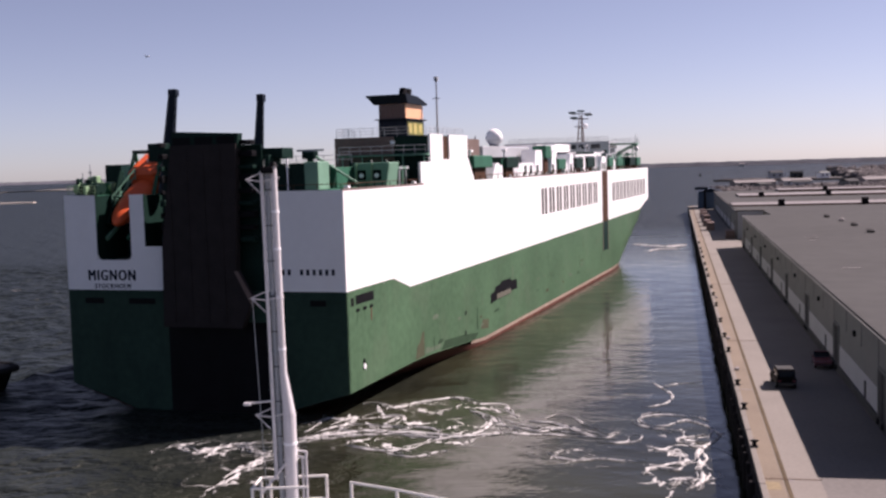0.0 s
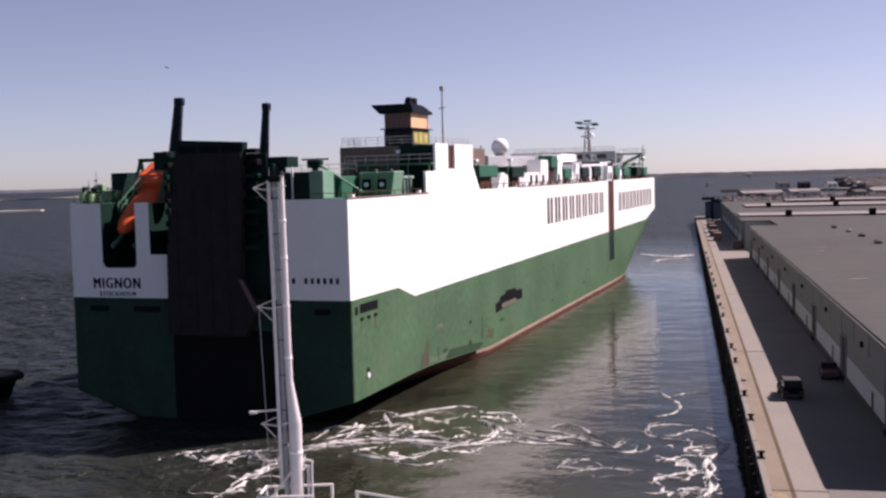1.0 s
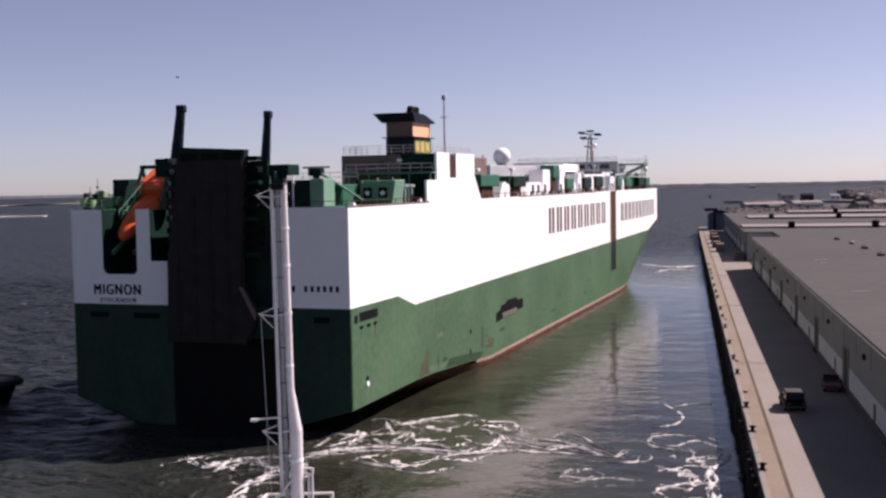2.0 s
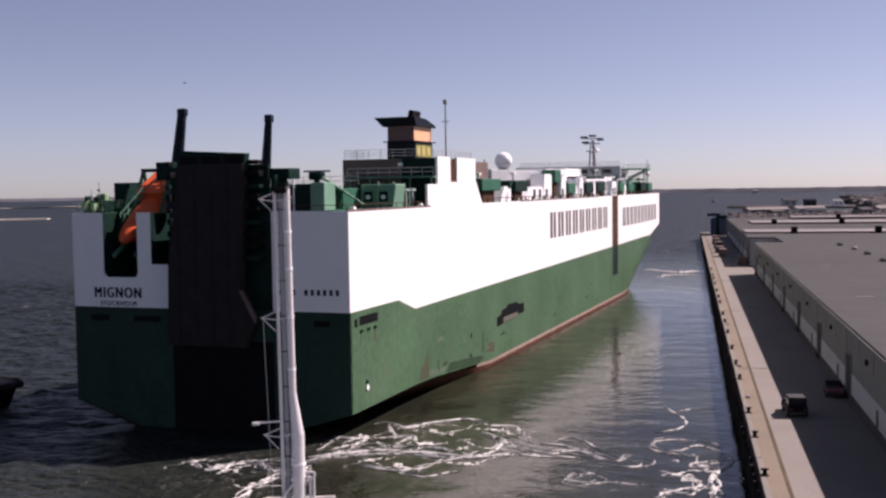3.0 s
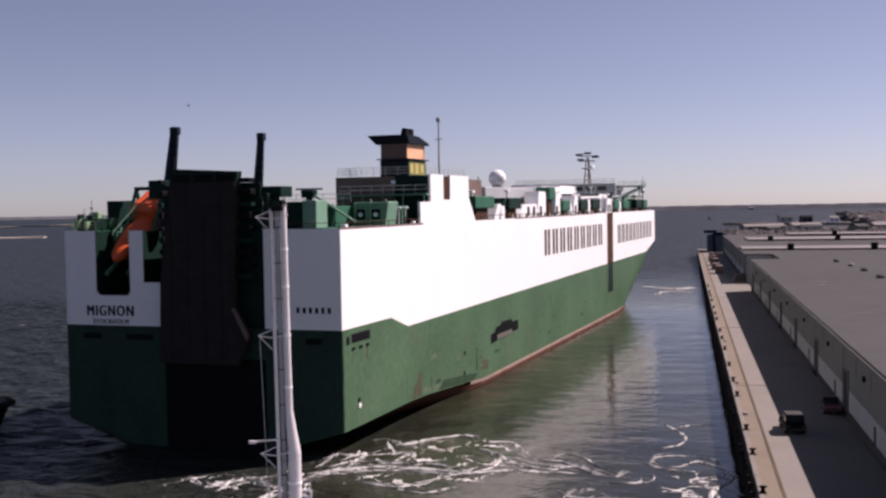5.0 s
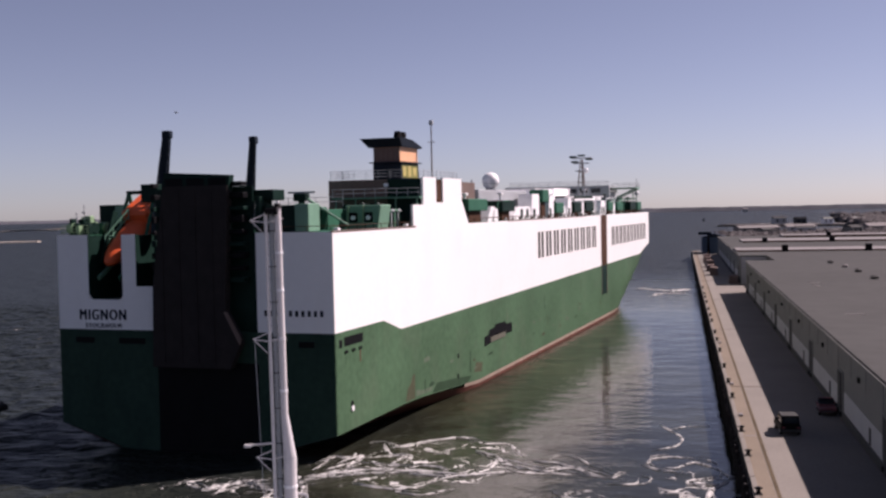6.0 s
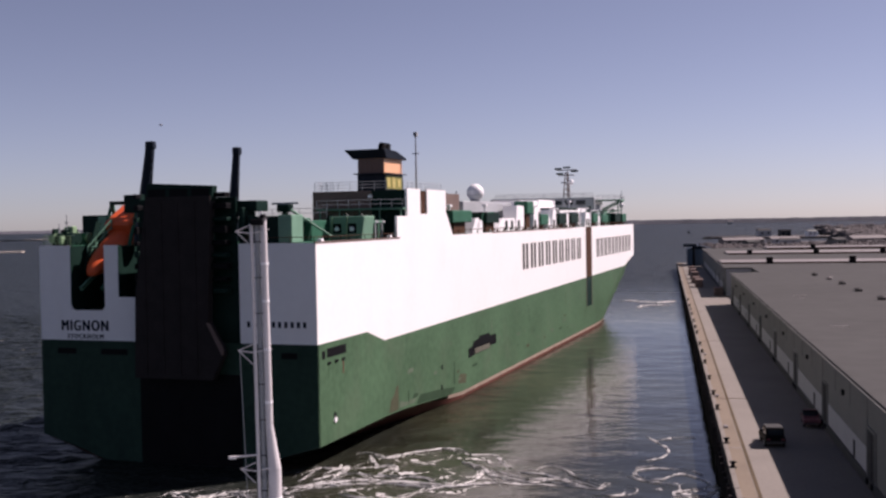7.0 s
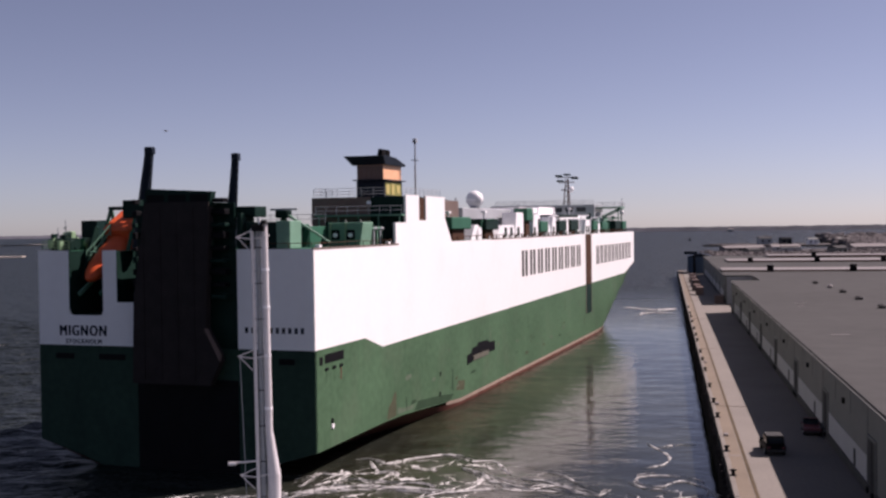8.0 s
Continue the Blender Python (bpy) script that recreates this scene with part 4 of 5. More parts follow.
box(bm, -12.5, 26.0, TOP, -4.7, 40.0, 28.1)
box(bm, -12.5, 40.02, TOP, -3.2, 56, 28.1)
part("engine_casing", bm, CASING, ship, "brown engine casing")
bm = B()
box(bm, -4.68, 25.95, TOP, -0.36, 40.0, 28.1)
part("engine_casing", bm, DARK_GREEN, ship, "dark green end of the engine casing")


def funnel():
    x0, x1, y0, y1 = -9.3, -5.5, 32.5, 39.0
    bm = B()
    box(bm, x0, y0, 28.1, x1, y1, 30.4, bev=0.1)
    fn = part("funnel", bm, BLUE_BLACK, ship, "dark square funnel with buff band")
    bm = B()
    box(bm, x1 - 0.1, y0 + 0.4, 28.5, x1 + 0.04, y1 - 0.4, 30.2)
    part("emblem_panel", bm, OLIVE, fn, "olive panel with plain yellow shapes")
    for k, (c, h) in enumerate(((33.6, 1.2), (35.4, 1.4), (37.3, 1.0))):
        bm = B()
        box(bm, x1 - 0.05, c - 0.5, 29.3 - h / 2, x1 + 0.09, c + 0.5, 29.3 + h / 2)
        part("emblem", bm, YELLOW, fn)
    bm = B()
    box(bm, x0 + 0.1, y0 + 0.1, 30.5, x1 - 0.1, y1 - 0.1, 32.4)
    part("band", bm, FUNNEL_ORANGE, fn, "buff upper band")
    # brown panel and slats paint the shade on the band's aft face
    bm = B()
    box(bm, x0 + 0.12, y0 + 0.02, 30.52, x1 - 0.12, y0 + 0.09, 32.3)
    part("band_shade_panel", bm, BAND_SHADE_BROWN, fn, "brown panel painted as the band's shaded aft face")
    for k in range(5):
        bm = B()
        box(bm, x0 + 0.3 + k * 0.66, y0 - 0.04, 30.7, x0 + 0.55 + k * 0.66, y0 + 0.02, 32.1)
        part("shade_slat", bm, CASING, fn)
    bm = B()
    box(bm, x0 - 0.35, y0 - 0.35, 30.38, x1 + 0.35, y1 + 0.35, 30.5)
    part("ledge", bm, BLUE_BLACK, fn)
    bm = B()
    prism(bm, [(y0 - 0.1, 32.35), (y0 - 1.2, 33.45), (y0 - 0.6, 33.5), (y1 - 3.4, 33.35), (y1 + 0.6, 32.6), (y1 + 0.4, 32.35)], 0, x0 - 0.5, x1 + 0.3)
    for v in bm.verts:
        if v.co.z > 33.2:
            v.co.x += -0.7 if v.co.x < -7 else 0.15
    part("cap", bm, BLUE_BLACK, fn, "flared black cap")
    for y in (34.2, 35.8):
        bm = B()
        tube(bm, (-6.6, y, 33.0), (-6.6, y + 0.5, 34.3), 0.55, 0.5, 12)
        part("exhaust_pipe", bm, BLACK, fn)


funnel()


def casing_details():
    bm = B()
    rails(bm, [(-12.3, 31.8), (-12.3, 26.2), (-2.8, 26.2)], 28.1, 1.1, 1.6, 0.03)
    part("guard_rail", bm, GREY_PAINT, ship)
    bm = B()
    rails(bm, [(-0.6, 26.0), (-0.6, 40.0)], 28.1, 1.0, 1.5, 0.03)
    part("guard_rail", bm, GREY_PAINT, ship)
    bm = B()
    box(bm, -11.5, 24.6, 25.75, -0.1, 26.0, 25.95)
    walkway = part("walkway", bm, PALE_GREEN, ship, "pale green walkway below the casing")
    bm = B()
    rails(bm, [(-11.4, 24.7), (-0.2, 24.7)], 25.95, 1.0, 1.4, 0.035, 2)
    part("guard_rail", bm, GREY_PAINT, walkway)
    for x in (-11, -8.4, -5.8, -3.2, -0.5):
        bm = B()
        tube(bm, (x, 24.8, TOP), (x, 24.8, 25.8), 0.09, seg=6)
        part("post", bm, PALE_GREEN, walkway)
    bm = B()
    tube(bm, (-4, 40, 28.1), (-4, 40, 35.6), 0.14, 0.09, 8)
    box(bm, -4.25, 39.75, 35.5, -3.75, 40.25, 36.1, bev=0.05)
    box(bm, -4.5, 39.9, 33.2, -3.5, 40.1, 33.3)
    part("light_mast", bm, GREY_PAINT, ship, "thin grey light mast")
    bm = B()
    box(bm, -5.1, 25.8, 27.2, -4.6, 26.02, 27.6)
    part("floodlight", bm, WHITE, ship)
    for x in (-10.6, -8.9, -7.0, -5.2, -3.6):
        bm = B()
        box(bm, x, 25.85, 23.0, x + 0.8, 26.05, 25.2)
        part("casing_door", bm, DARK_GREEN, ship)


casing_details()
# flat dark panels paint the shade of an upright recess in the side
for z0, z1, mt, lab in ((11.6, TOP - 0.03, RECESS_BROWN, "dark brown panel painted as a shaded slot in the white side"), (5.4, 11.6, DARK_GREEN, "dark green panel painted as a shaded slot in the green side")):
    bm = B()
    box(bm, -0.5, 134.1, z0, 0.03, 139.8, z1)
    part("slot_shade_panel", bm, mt, ship, lab)
for y in (133.8, 139.8):
    bm = B()
    box(bm, -0.4, y, 5.3, 0.06, y + 0.3, TOP)
    part("slot_edge", bm, CASING, ship, "brown edge of the slot")


def side_marks():
    """Bars in place of the company's lettering, and openings along the starboard side."""
    for y0, y1, count, z0, z1 in ((79.5, 129.5, 9, 15.9, 20.2), (145.5, 195, 10, 15.5, 19.6)):
        pitch = (y1 - y0) / count
        for k in range(count):
            for off in (0.1, 0.52):
                bm = B()
                box(bm, -0.05, y0 + pitch * (k + off), z0, 0.02, y0 + pitch * (k + off + 0.27), z1)
                part("letter_bar", bm, LETTER_DARK, ship, "plain dark bar in place of lettering")
    bm = B()
    prism(bm, [(49, 5.0), (49, 6.3), (51, 6.5), (51.5, 7.1), (54, 7.2), (54.5, 7.6), (59.5, 7.5), (60, 7.1), (63.2, 7.0), (63.2, 5.6), (60, 5.6), (59, 5.9), (55, 5.7), (52, 5.2)], 0, -0.1, 0.03)
    door = part("pilot_opening", bm, BLACK, ship, "ragged dark bunker door opening")
    bm = B()
    box(bm, -0.05, 52.0, 5.3, 0.08, 59.5, 6.0)
    part("platform_plate", bm, mat("primer_grey", (0.1, 0.1, 0.075), 0.7, var=0.3), door, "rusty grey folded platform")
    for q in ((2.2, 10.95, 6.8, 11.85), (1.0, 10.9, 1.7, 11.7)):
        bm = B()
        box(bm, -0.05, q[0], q[1], 0.03, q[2], q[3])
        part("mooring_slot", bm, BLACK, ship, "dark mooring slot in the side")
    for y in (2.6, 4.4, 6.1):
        bm = B()
        box(bm, -0.05, y - 0.35, 10.25, 0.1, y + 0.35, 10.5)
        part("scupper", bm, BLACK, ship)
        bm = B()
        box(bm, -0.05, y - 0.12, 8.9, 0.015, y + 0.1, 10.2)
        part("rust_streak", bm, BOOT_RED if y > 5 else HULL_GREEN, ship)
    for y, z in ((3.8, 5.0), (37.5, 5.3), (37.3, 2.7)):
        bm = B()
        tube(bm, (-0.1, y, z), (0.04, y, z), 0.3, seg=12)
        part("scupper", bm, BLACK, ship)
    bm = B()
    tube(bm, (-0.1, 3.8, 4.5), (0.12, 3.8, 4.5), 0.28, seg=12)
    part("side_lamp", bm, WHITE, ship)
    for pts, mt, lab in (([(18.6, 2.5), (21.6, 2.5), (21.6, 5.4), (20.9, 5.2), (20.2, 4.4), (19.2, 3.9)], RUST_STAIN, "rusty brown smear low on the side"), ([(21.9, 2.6), (27.0, 2.45), (27.6, 2.9), (24.0, 3.0), (22.0, 3.4)], SCRAPE, "pale scraped patch low on the side"), ([(27.5, 2.1), (41, 1.2), (43, 1.9), (36, 2.6), (29, 3.1)], HULL_GREEN_DULL, "dull grimy patch low on the side"), ([(42.2, 2.4), (42.8, 2.4), (42.8, 5.2), (42.4, 5.4)], HULL_GREEN_DULL, "dull upright smear on the side"), ([(44.0, 2.2), (47.5, 1.8), (48, 3.0), (45, 3.4)], RUST_STAIN, "rusty brown smear low on the side")):
        bm = B()
        prism(bm, pts, 0, -0.02, 0.006)
        part("scuff_mark", bm, mt, ship, lab)


side_marks()


def lettering(text, x0, x1, z0, z1):
    cu = bpy.data.curves.new("lettering", "FONT")
    cu.body, cu.align_x, cu.align_y, cu.extrude, cu.offset, cu.space_character = text, "CENTER", "CENTER", 0.02, 0.0, 1.25
    tmp = new("lettering", cu)
    bpy.context.view_layer.update()
    me = bpy.data.meshes.new_from_object(tmp.evaluated_get(bpy.context.evaluated_depsgraph_get()))
    xs, ys = [v.co.x for v in me.vertices], [v.co.y for v in me.vertices]
    sx, sz = (x1 - x0) / (max(xs) - min(xs)), (z1 - z0) / (max(ys) - min(ys))
    cx, cy = (max(xs) + min(xs)) / 2, (max(ys) + min(ys)) / 2
    for v in me.vertices:
        x, y, z = v.co
        v.co = ((x0 + x1) / 2 + (x - cx) * sx, -0.01 - z, (z0 + z1) / 2 + (y - cy) * sz)
    bpy.data.objects.remove(tmp)
    bm = B()
    bold = (z1 - z0) * 0.06
    for k in (-1, 0, 1):
        n = len(bm.verts)
        bm.from_mesh(me)
        bm.verts.ensure_lookup_table()
        for v in bm.verts[n:]:
            v.co.x += k * bold
            v.co.y -= 0.004 * k
    bm.to_mesh(me)
    bm.free()
    me.materials.append(NAME_DARK)
    ob = new("lettering", me)
    ob.parent = ship
    return tagged(ob, "dark painted capitals on the stern")


lettering("MIGNON", -29.6, -23.9, 13.45, 14.55)
lettering("STOCKHOLM", -28.9, -24.5, 12.62, 13.1)
for k in range(10):
    if k != 3:
        bm = B()
        box(bm, -7.6 + k * 0.68, -0.02, 14.08, -7.6 + k * 0.68 + 0.34, 0.1, 14.66)
        part("number_bar", bm, NAME_DARK, ship, "plain dark bar in place of a number")


def ramp():
    bm = B()
    prism(bm, [(-19.7, 8.9), (-10.8, 8.9), (-9.6, 11.4), (-9.8, 12.2), (-11.2, 14.6), (-10.6, 27.2), (-18.0, 27.2), (-18.4, 24.5), (-19.5, 17)], 1, -1.5, -0.5)
    rp = part("stern_ramp", bm, RAMP_STEEL, ship, "folded black steel vehicle ramp")
    for x in (-18.4, -16.4, -14.5, -12.6):
        bm = B()
        box(bm, x, -1.56, 9.4, x + 0.22, -1.49, 26.6 if x > -17 else 24.6)
        part("girder", bm, RAMP_STEEL, rp)
    for z in (10.5, 13.5, 16.5, 19.5, 22.5, 25.5):
        bm = B()
        box(bm, -19.2 + max(0, z - 14) * 0.1, -1.53, z, -11.2, -1.49, z + 0.18)
        part("girder", bm, RAMP_STEEL, rp)
    bm = B()
    prism(bm, [(-18.2, 27.0), (-10.6, 26.7), (-10.4, 28.2), (-17.9, 28.6)], 1, -1.3, -0.4)
    flap = part("flap", bm, DARK_GREEN, rp, "dark green end flap")
    for x in (-17.9, -15.4, -12.9):
        bm = B()
        box(bm, x + 0.1, -1.34, 27.1, x + 2.1, -1.29, 27.95)
        part("flap_pocket", bm, BLACK, rp)
    bm = B()
    prism(bm, [(-11.2, 14.6), (-10.9, 14.6), (-9.4, 12.0), (-9.5, 11.4)], 1, -1.8, -1.49)
    part("edge_plate", bm, CASING, rp)
    for x, lean, r, ztop in ((-20.2, 1.5, 0.66, 33.2), (-10.0, 0.85, 0.52, 32.2)):
        bm = B()
        tube(bm, (x - lean, 3, TOP), (x - 0.05, 3, ztop - 0.5), r * 1.2, r * 0.72, 10)
        box(bm, x - r * 0.75, 2.6, ztop - 0.8, x + r * 0.75, 3.4, ztop, bev=0.12)
        for k in range(5):
            z = 28.2 + k * 0.8
            box(bm, x - lean * (ztop - z) / (ztop - TOP) + r * 0.8, 2.5, z, x - lean * (ztop - z) / (ztop - TOP) + r * 1.05, 2.8, z + 0.25)
        post = part("hoist_post", bm, BLUE_BLACK, ship, "tall dark ramp hoisting post")
        bm = B()
        tube(bm, (x + 0.1, 2.8, 27), (x + 0.25, 2.8, ztop - 0.4), 0.07, seg=6)
        part("cable", bm, BLACK, post)
        rnd = random.Random(int(-x))
        for k in range(9):
            z = 17.5 + k * 1.2
            bm = B()
            w = rnd.uniform(0.6, 1.1)
            box(bm, x - (w if x > -15 else -0.3), -0.9, z, x + max(w * 0.8, 0.7), 0.1, z + rnd.uniform(0.35, 0.7), bev=0.05)
            part("bracket", bm, BLACK if k % 3 else DARK_GREEN, post)
    for q in ((-23.0, 6.0, TOP, -20.9, 9.0, 27.9), (-9.9, 1.5, 25.6, -7.1, 4.0, 26.7), (-9.4, 1.9, TOP, -8.3, 3.6, 25.6), (-20.4, 0.62, 17, -19.9, 1.5, 26.5), (-8.6, 0.5, TOP, -8.1, 1.5, 26), (-22.6, 1.4, 25.7, -20.6, 3.4, 27.6), (-11.4, 0.55, 15.0, -8.9, 0.8, 27.1), (-20.2, 0.55, 17.0, -18.4, 0.8, 27.0)):
        bm = B()
        box(bm, *q, bev=0.06)
        part("winch_house", bm, DARK_GREEN, ship, "dark green winch house")


ramp()


def lifeboat():
    """A free-fall lifeboat on its sloping track."""
    m = Matrix.Translation((-26.3, 5.6, 22.2)) @ Matrix.Rotation(radians(29.5), 4, "X")
    bm = B()
    bmesh.ops.create_uvsphere(bm, u_segments=18, v_segments=14, radius=1, matrix=Matrix.Rotation(radians(90), 4, "X"))
    for v in bm.verts:
        v.co = (v.co.x * 1.7, v.co.y * 6.0, v.co.z * (1.5 if v.co.z > 0 else 1.2))
    bmesh.ops.transform(bm, matrix=m, verts=bm.verts)
    boat = part("lifeboat", bm, ORANGE, ship, "orange free-fall lifeboat on a sloping track", smooth=True)
    bm = B()
    box(bm, -1.8, 0.9, -1.1, 1.8, 5.2, 2.4, m, bev=0.35)
    part("cockpit", bm, ORANGE, boat)
    bm = B()
    box(bm, -0.2, 3.0, 2.15, 1.5, 4.8, 2.75, m, bev=0.1)
    box(bm, 0.2, 3.4, 2.7, 0.7, 4.2, 3.1, m, bev=0.08)
    part("cockpit_roof", bm, WHITE, boat, "white gear on top of the lifeboat")
    for x in (-1.3, 1.3):
        bm = B()
        box(bm, x - 0.15, -6.5, -1.6, x + 0.15, 7.5, -1.2, m)
        track = part("track", bm, DECK_GREEN if x > 0 else PALE_GREEN, ship, "green sloping lifeboat track")
        bm = B()
        tube(bm, (-26.3 + x * 1.4, 8.5, TOP), (-26.3 + x * 1.3, 7.0, 26.9), 0.2, seg=6)
        tube(bm, (-26.3 + x * 1.4, 4.6, TOP - 1), (-26.3 + x * 1.3, 7.0, 26.9), 0.2, seg=6)
        part("davit_leg", bm, DECK_GREEN, ship)
    for x, d in ((-28.0, 0.0),):
        bm = B()
        prism(bm, [(1.6 + d, 19.4), (2.3 + d, 19.2), (4.8 + d, 24.7), (4.0 + d, 25.0)], 0, x - 0.12, x + 0.12)
        part("davit_side", bm, DARK_GREEN, ship, "dark green side frame of the lifeboat launching ramp")
    for k in range(2):
        c = Vector((0, 2.3, 21.0)).lerp(Vector((0, 4.4, 24.4)), k / 3)
        bm = B()
        tube(bm, (-28.0, c.y, c.z), (-24.6, c.y + 0.2, c.z), 0.1, seg=6)
        if k < 1:
            tube(bm, (-28.0, c.y, c.z), (-24.6, c.y + 0.7, c.z + 1.1), 0.07, seg=6)
        part("gantry_bar", bm, PALE_GREEN if k % 2 else DARK_GREEN, ship, "green cross bar of the launching ramp")
    bm = B()
    for dz in (0.0, 0.75):
        tube(bm, (-28.1, 2.6, 21.4 + dz), (-27.0, 5.4, 24.3 + dz), 0.09, seg=6)
    for k in range(4):
        c = Vector((-28.1, 2.6, 21.0)).lerp(Vector((-27.0, 5.4, 23.9)), k / 3)
        tube(bm, c, c + Vector((0, 0, 1.2)), 0.08, seg=6)
    part("ladder_rail", bm, PALE_GREEN, ship, "green rail beside the lifeboat track")
    bm = B()
    box(bm, -28.2, 6.8, 26.7, -24.4, 7.2, 27.1)
    part("davit_beam", bm, DARK_GREEN, ship)
    for k in range(5):
        bm = B()
        y = -3 + k * 2.2
        box(bm, -1.45, y, -1.55, 1.45, y + 0.15, -1.35, m)
        part("track_tie", bm, PALE_GREEN, ship)


lifeboat()


def aft_deck():
    rnd = random.Random(7)
    bm = B()
    box(bm, -32.0, 7.0, TOP, -26.6, 10.0, 25.6, bev=0.05)
    part("store_box", bm, DARK_GREEN, ship, "dark green deck store")
    bm = B()
    box(bm, -29.8, 6.9, 23.6, -28.2, 7.02, 25.5)
    part("store_door", bm, MINT, ship, "pale mint store door")
    bm = B()
    box(bm, -32.2, 0.15, TOP - 0.08, -28.45, 5.78, TOP - 0.01)
    part("quarter_deck", bm, DECK_GREEN, ship, "green deck at the port quarter")
    for k in range(22):
        bm = B()
        x, y = rnd.uniform(-31.7, -29.0), rnd.uniform(0.9, 5.0)
        w, h = rnd.uniform(0.3, 0.8), rnd.uniform(0.7, 2.1)
        if k % 3 == 0:
            tube(bm, (x - w * 0.7, y, TOP + 0.7), (x + w * 0.7, y, TOP + 0.7), 0.6, seg=14)
            tube(bm, (x, y, TOP - 0.02), (x, y, TOP + 0.8), 0.3, seg=6)
        else:
            box(bm, x - w / 2, y - 0.4, TOP, x + w / 2, y + 0.4, TOP + h, bev=0.08)
        part("mooring_winch", bm, (DARK_GREEN, WINCH_GREEN, DARK_GREEN, WINCH_GREEN, DECK_GREEN)[k % 5], ship, "green mooring winch at the port quarter")
    for x, h in ((-31.6, 2.4), (-30.6, 3.3), (-30.0, 1.9)):
        bm = B()
        tube(bm, (x, 2.5, TOP - 0.05), (x, 2.5, TOP + h), 0.08, 0.04, 6)
        box(bm, x - 0.2, 2.4, TOP + h * 0.7, x + 0.2, 2.6, TOP + h * 0.75)
        part("flag_staff", bm, GREY_PAINT, ship)
    bm = B()
    rails(bm, [(-32.0, 5.6), (-32.0, 0.4), (-28.6, 0.4)], TOP - 0.02, 1.0, 1.3, 0.035, 3)
    part("guard_rail", bm, WINCH_GREEN, ship, "pale green guard rail")
    # starboard quarter: a row of green deck houses
    for x0, x1, y0, y1, z1, mt in ((-7.9, -6.6, 1.0, 3.0, 25.1, DARK_GREEN), (-6.3, -4.5, 1.4, 3.6, 25.1, DARK_GREEN), (-4.5, -3.0, 1.0, 3.6, 25.2, MINT), (-8.0, -4.9, 9.5, 14.0, 24.6, DECK_GREEN), (-18.0, -9, 10, 18, 24.9, DECK_GREEN)):
        bm = B()
        box(bm, x0, y0, TOP, x1, y1, z1, bev=0.06)
        part("deck_house", bm, mt, ship, "green painted deck house")
    bm = B()
    tube(bm, (-6.45, 1.2, TOP), (-6.45, 1.2, 25.6), 0.1, seg=6)
    part("vent_pipe", bm, WHITE, ship)
    bm = B()
    tube(bm, (-6.2, 6, TOP), (-6.2, 6, 25.6), 0.45, 0.35, 8)
    box(bm, -6.9, 5.4, 25.5, -5.5, 6.6, 26.3, bev=0.1)
    crane = part("deck_crane", bm, DARK_GREEN, ship, "small green provision crane")
    bm = B()
    box(bm, -7.7, 5.9, 26.3, -4.6, 6.1, 26.5)
    part("crane_head", bm, GREY_PAINT, crane)
    bm = B()
    tube(bm, (-6.0, 6, 26), (-1.4, 7.0, 22.9), 0.16, 0.1, 6)
    part("crane_arm", bm, PALE_GREEN, crane)
    # pale green winch house at the starboard rail, its openings towards the stern
    bm = B()
    prism(bm, [(-4.7, TOP), (-0.9, TOP), (-0.5, 25.0), (-4.7, 25.0)], 1, 13.6, 16.6)
    bmesh.ops.bevel(bm, geom=bm.edges[:], offset=0.08, segments=1, affect="EDGES")
    wp = part("winch_platform", bm, MINT, ship, "pale mint winch house with square openings")
    for x in (-3.75, -1.95):
        bm = B()
        box(bm, x - 0.5, 13.54, 23.1, x + 0.5, 13.66, 24.2, bev=0.04)
        part("opening", bm, BLACK, wp, "dark square opening")
        bm = B()
        tube(bm, (x + 0.05, 13.3, 23.6), (x + 0.05, 13.6, 23.6), 0.26, 0.22, 12)
        part("warping_drum", bm, WHITE, wp, "white warping drum in the opening")
        bm = B()
        tube(bm, (x + 0.7, 14.4, 24.95), (x + 0.7, 14.4, 25.3), 0.42, 0.2, 8)
        part("vent_cap", bm, DARK_GREEN, wp)
        bm = B()
        tube(bm, (x - 0.7, 13.5, TOP), (x - 0.55, 13.5, 24.9), 0.09, seg=6)
        part("stiffener", bm, WINCH_GREEN, wp)
    for k in range(4):
        bm = B()
        x = -7.6 + k * 0.8
        tube(bm, (x, 9.3, TOP), (x + 0.5, 9.3, 24.5), 0.08, seg=6)
        part("pipe", bm, PALE_GREEN if k % 2 else DARK_GREEN, ship)
    bm = B()
    box(bm, -3.6, 16.8, TOP, -1.6, 22.1, 24.6)
    part("deck_house", bm, DARK_GREEN, ship, "dark deck house beside the white casing")
    for k in range(5):
        bm = B()
        y = 17.0 + k * 1.0
        box(bm, -1.6, y, TOP, -1.45, y + 0.22, 24.4)
        tube(bm, (-1.5, y + 0.1, 24.3), (-1.5, y + 0.9, 24.3), 0.16, seg=6)
        part("frame_bar", bm, PALE_GREEN if k % 2 else GREY_PAINT, ship)
    bm = B()
    rails(bm, [(-8.0, 0.5), (-0.4, 0.5), (-0.4, 22.0)], TOP, 0.55, 2.2, 0.04, 1)
    part("guard_rail", bm, RECESS_BROWN, ship, "low brown guard rail along the edge")
    for y in (1.8, 20.5):
        bm = B()
        box(bm, -0.7, y, TOP, -0.2, y + 0.6, TOP + 0.35, bev=0.05)
        part("fairlead", bm, WHITE, ship)


aft_deck()
bm = B()
rails(bm, [(-18, 10.2), (-3.4, 10.2)], 24.9, 1.0, 1.6, 0.035, 2)
part("guard_rail", bm, GREY_PAINT, ship, "grey guard rail on the deck houses")
